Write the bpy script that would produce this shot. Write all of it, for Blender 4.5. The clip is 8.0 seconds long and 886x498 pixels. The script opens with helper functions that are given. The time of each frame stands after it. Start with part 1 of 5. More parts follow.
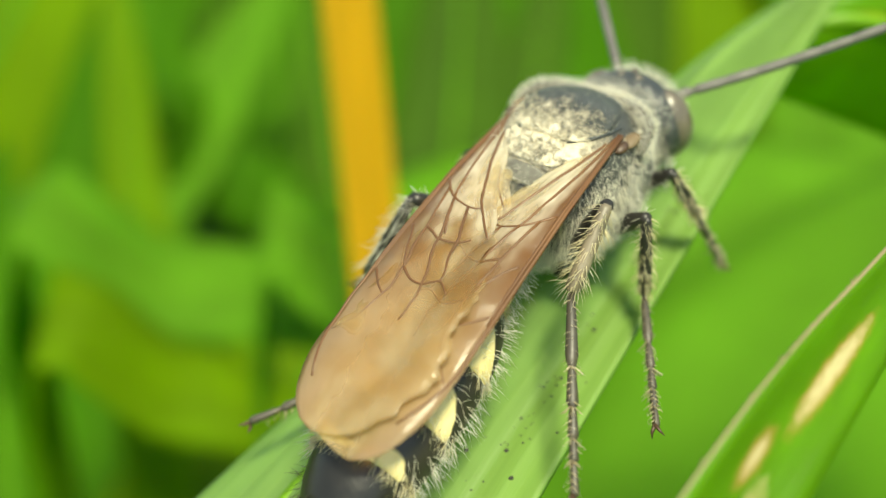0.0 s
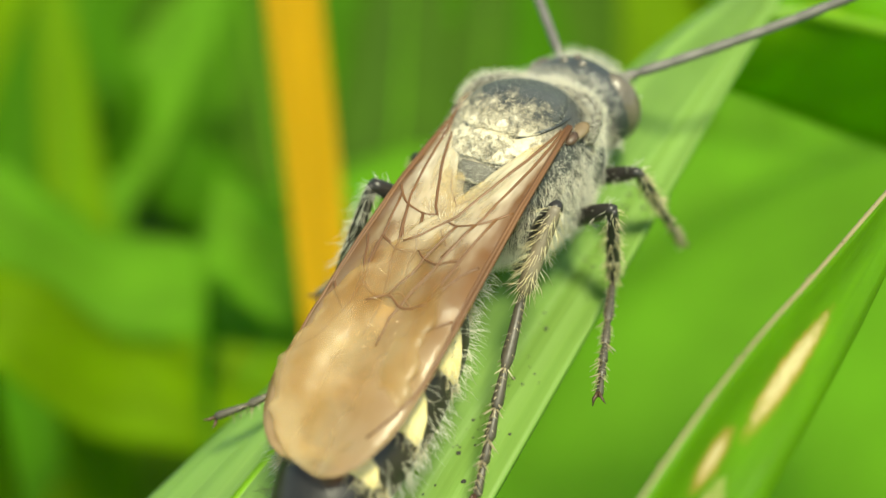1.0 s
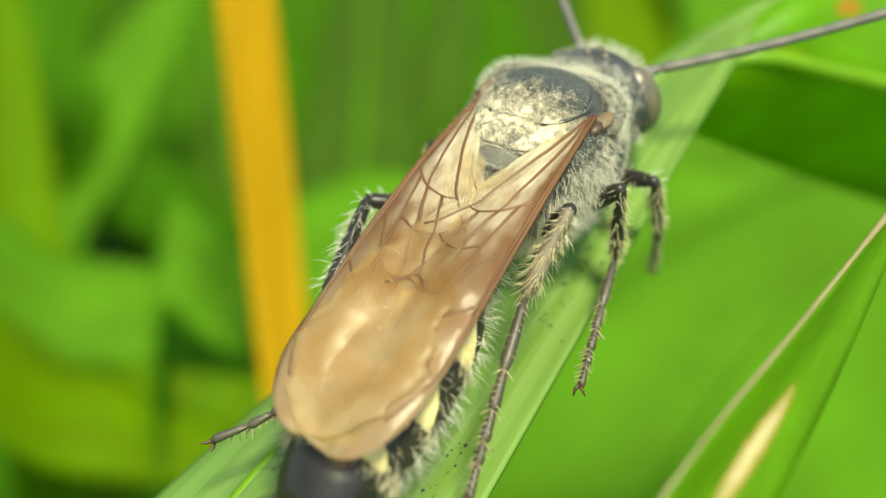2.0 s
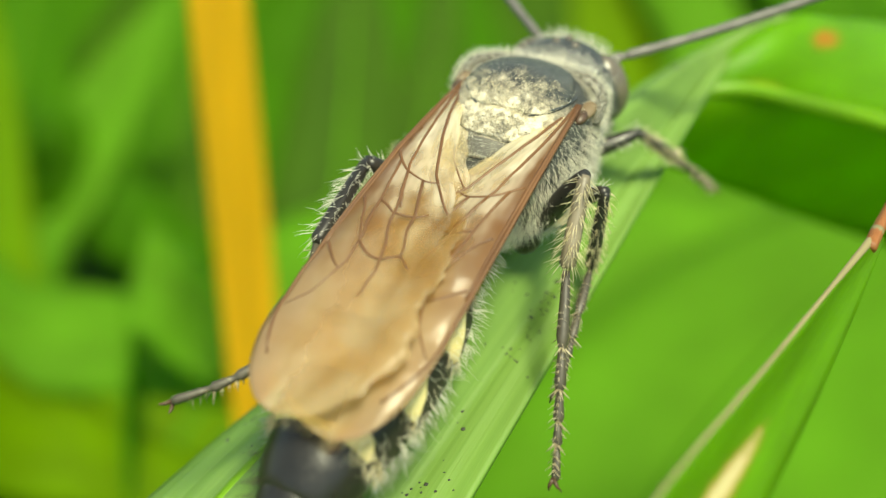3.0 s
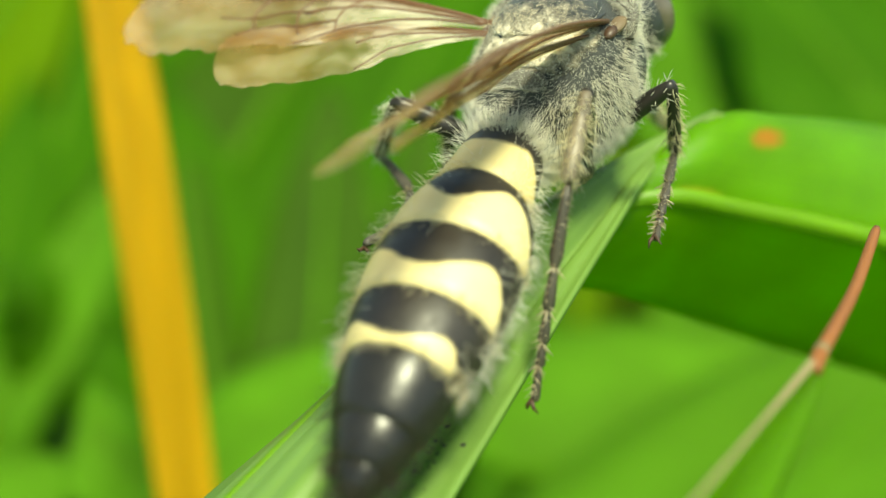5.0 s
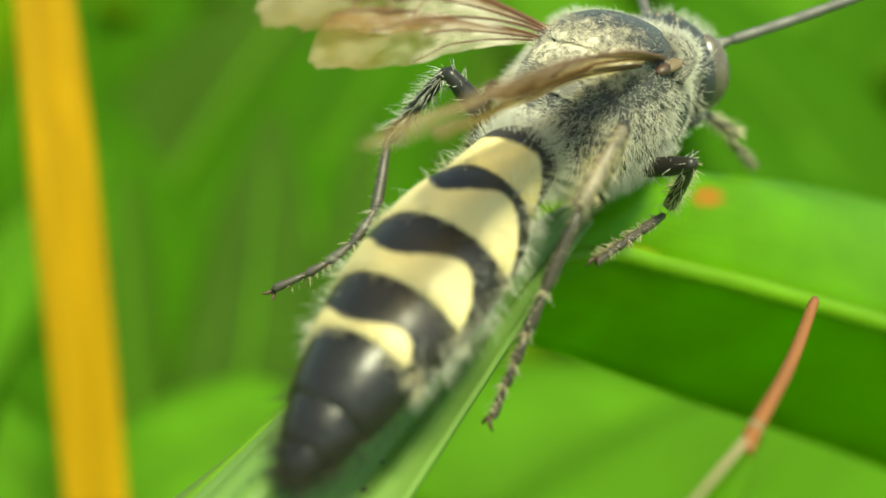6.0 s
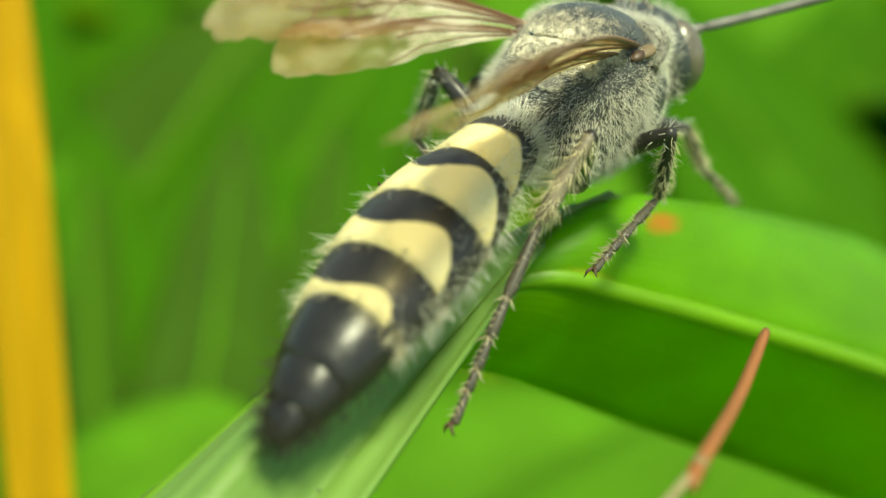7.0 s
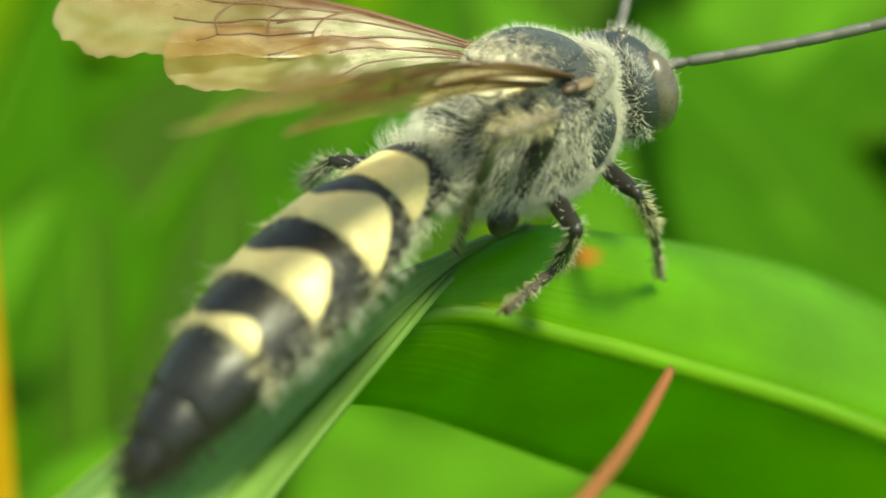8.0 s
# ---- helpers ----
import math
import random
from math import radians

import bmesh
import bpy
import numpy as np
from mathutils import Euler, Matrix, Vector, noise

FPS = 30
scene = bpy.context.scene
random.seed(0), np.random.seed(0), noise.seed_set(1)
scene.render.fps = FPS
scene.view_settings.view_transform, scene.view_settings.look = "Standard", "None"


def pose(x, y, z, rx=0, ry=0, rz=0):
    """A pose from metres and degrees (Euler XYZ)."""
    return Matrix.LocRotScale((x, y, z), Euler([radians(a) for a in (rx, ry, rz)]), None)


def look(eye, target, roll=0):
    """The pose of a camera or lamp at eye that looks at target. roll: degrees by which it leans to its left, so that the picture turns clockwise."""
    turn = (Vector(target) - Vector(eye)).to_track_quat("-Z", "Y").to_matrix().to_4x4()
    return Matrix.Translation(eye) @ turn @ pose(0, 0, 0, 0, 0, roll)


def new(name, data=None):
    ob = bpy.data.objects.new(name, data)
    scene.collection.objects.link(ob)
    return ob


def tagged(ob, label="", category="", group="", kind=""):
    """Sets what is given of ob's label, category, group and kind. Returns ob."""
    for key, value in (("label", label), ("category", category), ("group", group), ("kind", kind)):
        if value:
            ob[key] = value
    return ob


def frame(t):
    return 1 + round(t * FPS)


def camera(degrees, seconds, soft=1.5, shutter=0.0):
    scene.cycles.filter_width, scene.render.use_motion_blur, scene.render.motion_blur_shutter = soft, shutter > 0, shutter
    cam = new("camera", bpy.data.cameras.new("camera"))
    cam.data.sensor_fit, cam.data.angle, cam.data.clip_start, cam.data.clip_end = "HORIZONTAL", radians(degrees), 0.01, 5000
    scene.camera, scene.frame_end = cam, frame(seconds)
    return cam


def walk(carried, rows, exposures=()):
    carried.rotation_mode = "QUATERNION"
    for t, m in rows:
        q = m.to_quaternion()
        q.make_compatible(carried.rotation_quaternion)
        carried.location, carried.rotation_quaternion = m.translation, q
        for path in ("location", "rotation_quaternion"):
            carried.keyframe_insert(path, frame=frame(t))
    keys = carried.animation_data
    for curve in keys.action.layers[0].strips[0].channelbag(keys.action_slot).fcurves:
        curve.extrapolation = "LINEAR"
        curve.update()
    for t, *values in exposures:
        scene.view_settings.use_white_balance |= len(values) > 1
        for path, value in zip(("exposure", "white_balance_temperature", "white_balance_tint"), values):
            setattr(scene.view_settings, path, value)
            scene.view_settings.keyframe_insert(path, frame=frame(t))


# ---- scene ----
cam = camera(40.0, 8.0, soft=1.25, shutter=0.25)
cam.data.dof.use_dof = True
cam.data.dof.focus_distance = 0.0294
cam.data.dof.aperture_fstop = 44.0
S = 0.001  # all lengths below are millimetres


def mm(x, y, z, rx=0, ry=0, rz=0):
    return pose(x * S, y * S, z * S, rx, ry, rz)


walk(cam, [
    (0, mm(-29.47, -18.65, 13.40, 57.45, 2.73, -44.31)),
    (0.5, mm(-30.39, -18.65, 13.62, 56.88, 1.81, -46.70)),
    (1, mm(-29.06, -18.07, 13.20, 56.92, 1.67, -46.70)),
    (2.5, mm(-27.11, -16.89, 13.54, 57.57, -0.06, -48.35)),
    (3, mm(-26.42, -16.93, 13.08, 58.65, -0.40, -48.09)),
    (3.5, mm(-24.90, -16.25, 12.37, 60.62, -0.63, -49.63)),
    (4, mm(-23.73, -16.34, 12.43, 60.58, -0.77, -47.98)),
    (4.3, mm(-23.57, -16.15, 12.03, 62.01, -0.64, -48.64)),
    (4.5, mm(-23.32, -15.80, 12.26, 61.51, -1.54, -48.86)),
    (5, mm(-20.88, -16.58, 10.08, 65.77, 1.82, -48.46)),
    (6.3, mm(-19.61, -15.64, 10.30, 66.75, -2.65, -50.44)),
    (6.5, mm(-19.65, -15.54, 10.63, 66.22, -2.76, -50.90)),
    (7, mm(-18.73, -15.89, 10.14, 67.63, -3.34, -50.76)),
    (7.5, mm(-16.65, -16.52, 10.02, 69.55, -3.99, -51.04)),
    (8, mm(-15.86, -17.34, 9.72, 69.22, -3.34, -49.77)),
], exposures=[(0, 1.08, 7550, -7), (5, 1.05, 7700, -14), (8, 1.01, 7700, -17)])

# ---------------------------------------------------------------- light
SUN_AZ, SUN_EL = -118.0, 63.0   # where the sun stands: degrees from +x towards +y, and height
world = bpy.data.worlds.new("sky")
scene.world = world
world.use_nodes = True
wn = world.node_tree.nodes
sky = wn.new("ShaderNodeTexSky")
sky.sky_type, sky.sun_disc = "NISHITA", False
sky.sun_elevation, sky.sun_rotation = radians(SUN_EL), radians(90 - SUN_AZ)
wn["Background"].inputs["Strength"].default_value = 0.115
world.node_tree.links.new(sky.outputs[0], wn["Background"].inputs["Color"])
sun_data = bpy.data.lights.new("sun", "SUN")
sun_data.energy, sun_data.angle, sun_data.color = 4.0, radians(12.0), (1.0, 0.94, 0.80)
sun = new("sun", sun_data)
a, e = radians(SUN_AZ), radians(SUN_EL)
sun.matrix_world = look((math.cos(e) * math.cos(a), math.cos(e) * math.sin(a), math.sin(e)), (0, 0, 0))

# ---------------------------------------------------------------- materials


class Mat:
    """A node material with short ways to add nodes."""

    def __init__(self, name):
        self.m = bpy.data.materials.new(name)
        self.m.use_nodes = True
        self.n, self.l = self.m.node_tree.nodes, self.m.node_tree.links
        self.out = self.n["Material Output"]
        self.p = self.n["Principled BSDF"]

    def add(self, kind, **ins):
        node = self.n.new(kind)
        for k, v in ins.items():
            self.put(node.inputs[k.replace("_", " ")], v)
        return node

    def put(self, socket, v):
        if hasattr(v, "is_output") or hasattr(v, "links"):
            self.l.new(v, socket)
        else:
            socket.default_value = v

    def coord(self, which="Object", scale=(1, 1, 1)):
        c = self.n.new("ShaderNodeTexCoord")
        mp = self.n.new("ShaderNodeMapping")
        mp.inputs["Scale"].default_value = scale
        self.l.new(c.outputs[which], mp.inputs["Vector"])
        return mp.outputs[0]

    def noise(self, vec, scale, detail=3, rough=0.55):
        t = self.n.new("ShaderNodeTexNoise")
        self.l.new(vec, t.inputs["Vector"])
        t.inputs["Scale"].default_value, t.inputs["Detail"].default_value = scale, detail
        t.inputs["Roughness"].default_value = rough
        return t.outputs["Fac"]

    def ramp(self, fac, stops):
        r = self.n.new("ShaderNodeValToRGB")
        self.l.new(fac, r.inputs[0])
        el = r.color_ramp.elements
        while len(el) < len(stops):
            el.new(0.5)
        for k, (pos, col) in zip(el, stops):
            k.position, k.color = pos, (*col, 1) if len(col) == 3 else col
        return r.outputs[0]

    def mix(self, fac, c1, c2, kind="MIX"):
        x = self.n.new("ShaderNodeMixRGB")
        x.blend_type = kind
        for s, v in zip(x.inputs, (fac, c1, c2)):
            if isinstance(v, tuple):
                v = (*v, 1) if len(v) == 3 else v
            self.put(s, v)
        return x.outputs[0]

    def math(self, op, *vals):
        x = self.n.new("ShaderNodeMath")
        x.operation = op
        for s, v in zip(x.inputs, vals):
            self.put(s, v)
        return x.outputs[0]

    def bump(self, height, strength, dist):
        b = self.add("ShaderNodeBump", Strength=strength, Distance=dist * S, Height=height)
        self.put(self.p.inputs["Normal"], b.outputs[0])
        return b.outputs[0]

    def set(self, **ins):
        for k, v in ins.items():
            if isinstance(v, tuple) and len(v) == 3:
                v = (*v, 1)
            self.put(self.p.inputs[k.replace("_", " ")], v)
        return self


def grey(v):
    return (v, v, v)


def leaf_material(name, dark, light, through_light, veins=70.0, gloss=0.4, share=0.45, spots=(), spec=0.4):
    """A grass blade: lengthwise veins, light let through, blotches. spots: (u, v, radius u, radius v, colour)."""
    m = Mat(name)
    uv = m.coord("UV")
    stripes = m.noise(m.coord("UV", (veins, 1.6, 1)), 1.0, 4, 0.6)
    blotch = m.noise(m.coord("UV", (3, 9, 1)), 1.0, 4)
    col = m.mix(stripes, dark, light)
    col = m.mix(m.ramp(blotch, [(0.35, grey(0.0)), (0.75, grey(0.6))]), col, tuple(0.5 * (d + l) * 1.25 for d, l in zip(dark, light)))
    thru = m.mix(stripes, tuple(c * 0.75 for c in through_light), through_light)
    tone = m.ramp(m.noise(m.coord("UV", (2.2, 5, 1)), 1.0, 2), [(0.30, grey(0.70)), (0.70, grey(1.0))])
    col, thru = m.mix(1.0, col, tone, "MULTIPLY"), m.mix(1.0, thru, tone, "MULTIPLY")
    sep = m.n.new("ShaderNodeSeparateXYZ")
    m.l.new(uv, sep.inputs[0])
    for u, v, ru, rv, c in spots:
        du = m.math("DIVIDE", m.math("SUBTRACT", sep.outputs[0], u), ru)
        dv = m.math("DIVIDE", m.math("SUBTRACT", sep.outputs[1], v), rv)
        d = m.math("ADD", m.math("MULTIPLY", du, du), m.math("MULTIPLY", dv, dv))
        d = m.math("ADD", d, m.math("MULTIPLY", m.noise(m.coord("UV", (24, 60, 1)), 1.0, 3), 0.9))
        k = m.ramp(m.math("MULTIPLY", d, 0.5), [(0.25, grey(0.95)), (0.62, grey(0.0))])
        col = m.mix(k, col, c)
        thru = m.mix(k, thru, c)
    m.set(Base_Color=col, Roughness=gloss, Specular_IOR_Level=spec)
    nrm = m.bump(stripes, 0.5, 0.06)
    tr = m.add("ShaderNodeBsdfTranslucent", Color=thru, Normal=nrm)
    mx = m.add("ShaderNodeMixShader", Fac=share)
    m.l.new(m.p.outputs[0], mx.inputs[1])
    m.l.new(tr.outputs[0], mx.inputs[2])
    m.l.new(mx.outputs[0], m.out.inputs[0])
    return m.m


def plain(name, c1, c2, rough=0.4, scale=900.0, bump=0.2, dist=0.03, metal=0.0, spec=0.5, coat=0.0):
    m = Mat(name)
    v = m.coord("Object")
    fine, wide = m.noise(v, scale * 3, 4), m.noise(v, scale * 0.5, 3)
    m.set(Base_Color=m.mix(wide, c1, c2), Roughness=m.ramp(fine, [(0.2, grey(rough * 0.75)), (0.8, grey(min(1, rough * 1.25)))]),
          Metallic=metal, Specular_IOR_Level=spec, Coat_Weight=coat)
    m.bump(fine, bump, dist)
    return m.m


def hair_material(name, c1, c2):
    m = Mat(name)
    g = m.n.new("ShaderNodeNewGeometry")
    m.set(Base_Color=m.mix(g.outputs["Random Per Island"], c1, c2), Roughness=0.45, Specular_IOR_Level=0.6)
    tr = m.add("ShaderNodeBsdfTranslucent", Color=(*c2, 1))
    mx = m.add("ShaderNodeMixShader", Fac=0.5)
    m.l.new(m.p.outputs[0], mx.inputs[1])
    m.l.new(tr.outputs[0], mx.inputs[2])
    m.l.new(mx.outputs[0], m.out.inputs[0])
    return m.m


def tergite_material(name, edge, notch, lobe, reach):
    """Black cuticle with a pale yellow band behind the line v = edge, dented forward at the middle of the back."""
    m = Mat(name)
    sep = m.n.new("ShaderNodeSeparateXYZ")
    m.l.new(m.coord("UV"), sep.inputs[0])
    u, v = sep.outputs[0], sep.outputs[1]          # u: -1 .. 1 round the back (0 on top), v: 0 front .. 1 rear
    au = m.math("ABSOLUTE", u)
    mid = m.math("POWER", 2.718, m.math("MULTIPLY", m.math("MULTIPLY", u, u), -60.0))
    side = m.math("POWER", 2.718, m.math("MULTIPLY", m.math("POWER", m.math("SUBTRACT", au, 0.29), 2.0), -42.0))
    line = m.math("ADD", edge, m.math("SUBTRACT", m.math("MULTIPLY", mid, notch), m.math("MULTIPLY", side, lobe)))
    line = m.math("ADD", line, m.math("MULTIPLY", m.math("POWER", m.math("DIVIDE", au, reach), 6.0), 0.8))
    line = m.math("ADD", line, m.math("MULTIPLY", m.math("SUBTRACT", m.noise(m.coord("UV", (4, 4, 1)), 2.0, 3), 0.5), 0.09))
    k = m.ramp(m.math("ADD", m.math("MULTIPLY", m.math("SUBTRACT", v, line), 9.0), 0.5), [(0.25, grey(0)), (0.75, grey(1))])
    o = m.coord("Object")
    fine, wide = m.noise(o, 3500, 4), m.noise(o, 600, 3)
    yellow = m.mix(wide, (0.62, 0.47, 0.17), (0.70, 0.61, 0.36))
    black = m.mix(wide, (0.006, 0.006, 0.006), (0.03, 0.022, 0.016))
    m.set(Base_Color=m.mix(k, black, yellow), Roughness=m.ramp(fine, [(0.3, grey(0.36)), (0.7, grey(0.56))]), Specular_IOR_Level=0.5)
    m.bump(fine, 0.25, 0.03)
    return m.m


def wing_material():
    m = Mat("wing_membrane")
    sep = m.n.new("ShaderNodeSeparateXYZ")
    m.l.new(m.coord("UV"), sep.inputs[0])
    wide = m.noise(m.coord("UV", (8, 2.4, 1)), 1.0, 2)
    lead = m.ramp(sep.outputs[1], [(0.0, grey(1.0)), (0.13, grey(0.85)), (0.32, grey(0.28)), (0.60, grey(0.0))])
    cells = m.noise(m.coord("UV", (9, 4, 1)), 1.0, 2)
    col = m.mix(m.ramp(cells, [(0.35, grey(0)), (0.65, grey(1))]), (0.40, 0.24, 0.10), (0.66, 0.55, 0.40))
    col = m.mix(m.math("MULTIPLY", lead, 0.9), col, (0.13, 0.048, 0.016))
    root = m.ramp(sep.outputs[0], [(0.08, grey(0.95)), (0.36, grey(0.75)), (0.58, grey(0.0))])
    col = m.mix(m.math("MULTIPLY", root, m.ramp(sep.outputs[1], [(0.15, grey(0)), (0.35, grey(1))])), col, (0.86, 0.81, 0.69))
    outer = m.ramp(sep.outputs[0], [(0.42, grey(0)), (0.72, grey(1))])
    col = m.mix(m.math("MULTIPLY", outer, 0.55), col, (0.52, 0.385, 0.22))
    zone = m.ramp(sep.outputs[0], [(0.26, grey(0)), (0.42, grey(1)), (0.54, grey(1)), (0.70, grey(0))])
    col = m.mix(m.math("MULTIPLY", zone, m.ramp(cells, [(0.3, grey(0.65)), (0.7, grey(0.05))])), col, (0.26, 0.12, 0.04))
    fine = m.noise(m.coord("UV", (260, 90, 1)), 1.0, 3)
    m.set(Base_Color=col, Roughness=0.22, Specular_IOR_Level=0.8)
    folds = m.noise(m.coord("UV", (10, 3.2, 1)), 1.0, 2)
    m.bump(m.math("ADD", m.math("MULTIPLY", folds, 3.0), m.math("MULTIPLY", fine, 0.25)), 0.35, 0.10)
    clear = m.add("ShaderNodeBsdfTransparent", Color=m.mix(lead, (0.96, 0.90, 0.72), (0.66, 0.38, 0.13)))
    thru = m.add("ShaderNodeBsdfTranslucent", Color=m.mix(0.3, col, (0.72, 0.58, 0.30)))
    body = m.add("ShaderNodeMixShader", Fac=0.35)
    m.l.new(m.p.outputs[0], body.inputs[1])
    m.l.new(thru.outputs[0], body.inputs[2])
    inner = m.math("MULTIPLY", m.ramp(sep.outputs[0], [(0.04, grey(0)), (0.14, grey(1)), (0.38, grey(1)), (0.52, grey(0))]), m.ramp(cells, [(0.35, grey(0.06)), (0.65, grey(0.34))]))
    mx = m.add("ShaderNodeMixShader", Fac=m.math("ADD", m.math("ADD", inner, m.math("MULTIPLY", lead, 0.42)), m.math("ADD", m.math("ADD", 0.04, m.math("MULTIPLY", outer, 0.20)), m.math("MULTIPLY", wide, 0.20))))
    m.l.new(clear.outputs[0], mx.inputs[1])
    m.l.new(body.outputs[0], mx.inputs[2])
    m.l.new(mx.outputs[0], m.out.inputs[0])
    return m.m


PERCH = leaf_material("perch_leaf", (0.10, 0.22, 0.030), (0.28, 0.42, 0.11), (0.33, 0.60, 0.05), veins=48, gloss=0.42, share=0.35)
DROOP = leaf_material("droop_leaf", (0.13, 0.34, 0.006), (0.20, 0.44, 0.010), (0.40, 0.78, 0.006), veins=60, share=0.58,
                      spots=[(0.15, 0.38, 0.085, 0.06, (0.55, 0.23, 0.02)), (0.48, 0.28, 0.05, 0.10, (0.42, 0.50, 0.03))])
NEAR = leaf_material("near_leaf", (0.10, 0.25, 0.008), (0.17, 0.37, 0.014), (0.34, 0.70, 0.02), veins=40, share=0.6, spec=0.25,
                     spots=[(0.55, 0.55, 0.17, 0.13, (0.60, 0.30, 0.08)), (0.55, 0.55, 0.12, 0.11, (0.78, 0.70, 0.42)), (0.40, 0.40, 0.13, 0.05, (0.55, 0.30, 0.08)),
                            (0.40, 0.40, 0.08, 0.035, (0.72, 0.62, 0.36)), (0.62, 0.33, 0.15, 0.08, (0.66, 0.54, 0.26))])
RED = leaf_material("red_tip_leaf", (0.20, 0.055, 0.015), (0.46, 0.20, 0.07), (0.45, 0.17, 0.04), veins=14, share=0.3)
MARGIN = plain("pale_margin", (0.10, 0.09, 0.035), (0.27, 0.22, 0.11), 0.6, 700)
DRY = leaf_material("dry_leaf", (0.70, 0.36, 0.014), (0.86, 0.53, 0.035), (0.90, 0.58, 0.03), veins=12, share=0.5, spots=[(0.5, 1.0, 1.2, 0.14, (0.62, 0.25, 0.012))])
MIDRIB = leaf_material("midrib", (0.15, 0.34, 0.012), (0.22, 0.43, 0.020), (0.36, 0.64, 0.02), veins=6)
# these tones carry part of the sward's sunlight and, in the last, its shade
GREENS = [leaf_material("far_leaf", (0.044, 0.145, 0.003), (0.070, 0.205, 0.004), (0.155, 0.48, 0.005), veins=25, share=0.55, gloss=0.7, spec=0.12),
          leaf_material("far_leaf_light", (0.10, 0.26, 0.012), (0.145, 0.335, 0.020), (0.25, 0.60, 0.014), veins=25, share=0.55, gloss=0.7, spec=0.12),
          leaf_material("far_leaf_yellow", (0.115, 0.22, 0.003), (0.155, 0.28, 0.005), (0.32, 0.58, 0.006), veins=25, share=0.55, gloss=0.7, spec=0.12),
          leaf_material("far_leaf_shade", (0.034, 0.085, 0.004), (0.055, 0.125, 0.005), (0.10, 0.26, 0.005), veins=25, share=0.4, gloss=0.7, spec=0.12)]
SPECK = plain("dark_speck", (0.012, 0.014, 0.010), (0.03, 0.03, 0.02), 0.8)
CUTICLE = plain("black_cuticle", (0.008, 0.008, 0.009), (0.03, 0.026, 0.022), 0.33, 1200, 0.35, 0.03, spec=0.35)
PUNCTATE = plain("dull_black_cuticle", (0.010, 0.012, 0.013), (0.045, 0.05, 0.052), 0.42, 2600, 0.8, 0.05)
GREYSKIN = plain("grey_pruinose_cuticle", (0.02, 0.020, 0.018), (0.17, 0.155, 0.125), 0.7, 1500, 0.6, 0.05)
TAN = plain("tan_shell", (0.05, 0.032, 0.018), (0.20, 0.14, 0.075), 0.6, 1800)
FOOT = plain("grey_brown_foot", (0.014, 0.012, 0.010), (0.085, 0.072, 0.052), 0.5, 1600, 0.4, 0.04)
SHIN = plain("beige_black_shin", (0.03, 0.024, 0.018), (0.27, 0.22, 0.15), 0.5, 2200, 0.4, 0.04)
HINGE = plain("dark_brown_hinge", (0.016, 0.010, 0.007), (0.080, 0.038, 0.018), 0.55, 2200)
GLOSS = plain("glossy_black_cuticle", (0.006, 0.006, 0.006), (0.022, 0.019, 0.016), 0.34, 1500, 0.35, 0.03, spec=0.4)
EYE = plain("compound_eye", (0.045, 0.037, 0.027), (0.14, 0.117, 0.088), 0.30, 5200, 0.25, 0.02, coat=0.15)
POLLEN = plain("pollen", (0.52, 0.43, 0.27), (0.82, 0.74, 0.57), 0.9, 2500, 0.6, 0.06)
HAIR_W = hair_material("pale_hair", (0.62, 0.58, 0.48), (0.92, 0.90, 0.82))
HAIR_Y = hair_material("cream_hair", (0.62, 0.53, 0.33), (0.88, 0.81, 0.60))
HAIR_F = hair_material("brown_grey_hair", (0.22, 0.18, 0.12), (0.72, 0.64, 0.47))
HAIR_D = hair_material("dark_hair", (0.02, 0.018, 0.014), (0.10, 0.08, 0.05))


def dusted_material():
    """Punctate black cuticle with short pale hair, caked with clumps of pollen towards the rear."""
    m = Mat("pollen_dusted_cuticle")
    o = m.coord("Object")
    sep = m.n.new("ShaderNodeSeparateXYZ")
    m.l.new(o, sep.inputs[0])
    fine, clump, wide = m.noise(o, 11000, 4, 0.7), m.noise(o, 3600, 3, 0.6), m.noise(o, 1300, 4, 0.65)
    back = m.math("MINIMUM", m.math("MULTIPLY", m.math("SUBTRACT", 0.00105, sep.outputs[0]), 560.0), 0.72)
    high = m.math("MULTIPLY", m.math("MINIMUM", m.math("SUBTRACT", sep.outputs[2], 0.00135), 0.0), 2200.0)
    tail = m.math("MULTIPLY", m.math("MINIMUM", m.math("ADD", sep.outputs[0], 0.0011), 0.0), 900.0)
    back = m.math("ADD", back, m.math("ADD", high, tail))
    mottle = m.math("ADD", m.math("ADD", m.math("MULTIPLY", fine, 0.35), m.math("MULTIPLY", clump, 0.55)), m.math("MULTIPLY", wide, 0.5))
    k = m.ramp(m.math("ADD", back, m.math("MULTIPLY", m.math("SUBTRACT", mottle, 0.70), 2.3)), [(0.18, grey(0)), (0.78, grey(1))])
    black = m.mix(clump, (0.008, 0.010, 0.011), (0.07, 0.075, 0.072))
    cream = m.mix(clump, (0.36, 0.29, 0.19), (0.78, 0.70, 0.54))
    m.set(Base_Color=m.mix(k, black, cream), Roughness=m.ramp(k, [(0, grey(0.36)), (1, grey(0.9))]), Specular_IOR_Level=0.5)
    m.bump(m.math("ADD", m.math("MULTIPLY", fine, 0.5), m.math("MULTIPLY", k, m.math("ADD", clump, 0.3))), 1.0, 0.14)
    return m.m


DUSTED = dusted_material()
VEIN = plain("wing_vein", (0.05, 0.020, 0.007), (0.15, 0.065, 0.020), 0.5, 900)
WING = wing_material()
SOIL = plain("mossy_soil", (0.05, 0.13, 0.010), (0.09, 0.19, 0.016), 0.9, 40, 0.6, 3.0)

# ---------------------------------------------------------------- mesh helpers


def V(*c):
    return np.array(c, float)


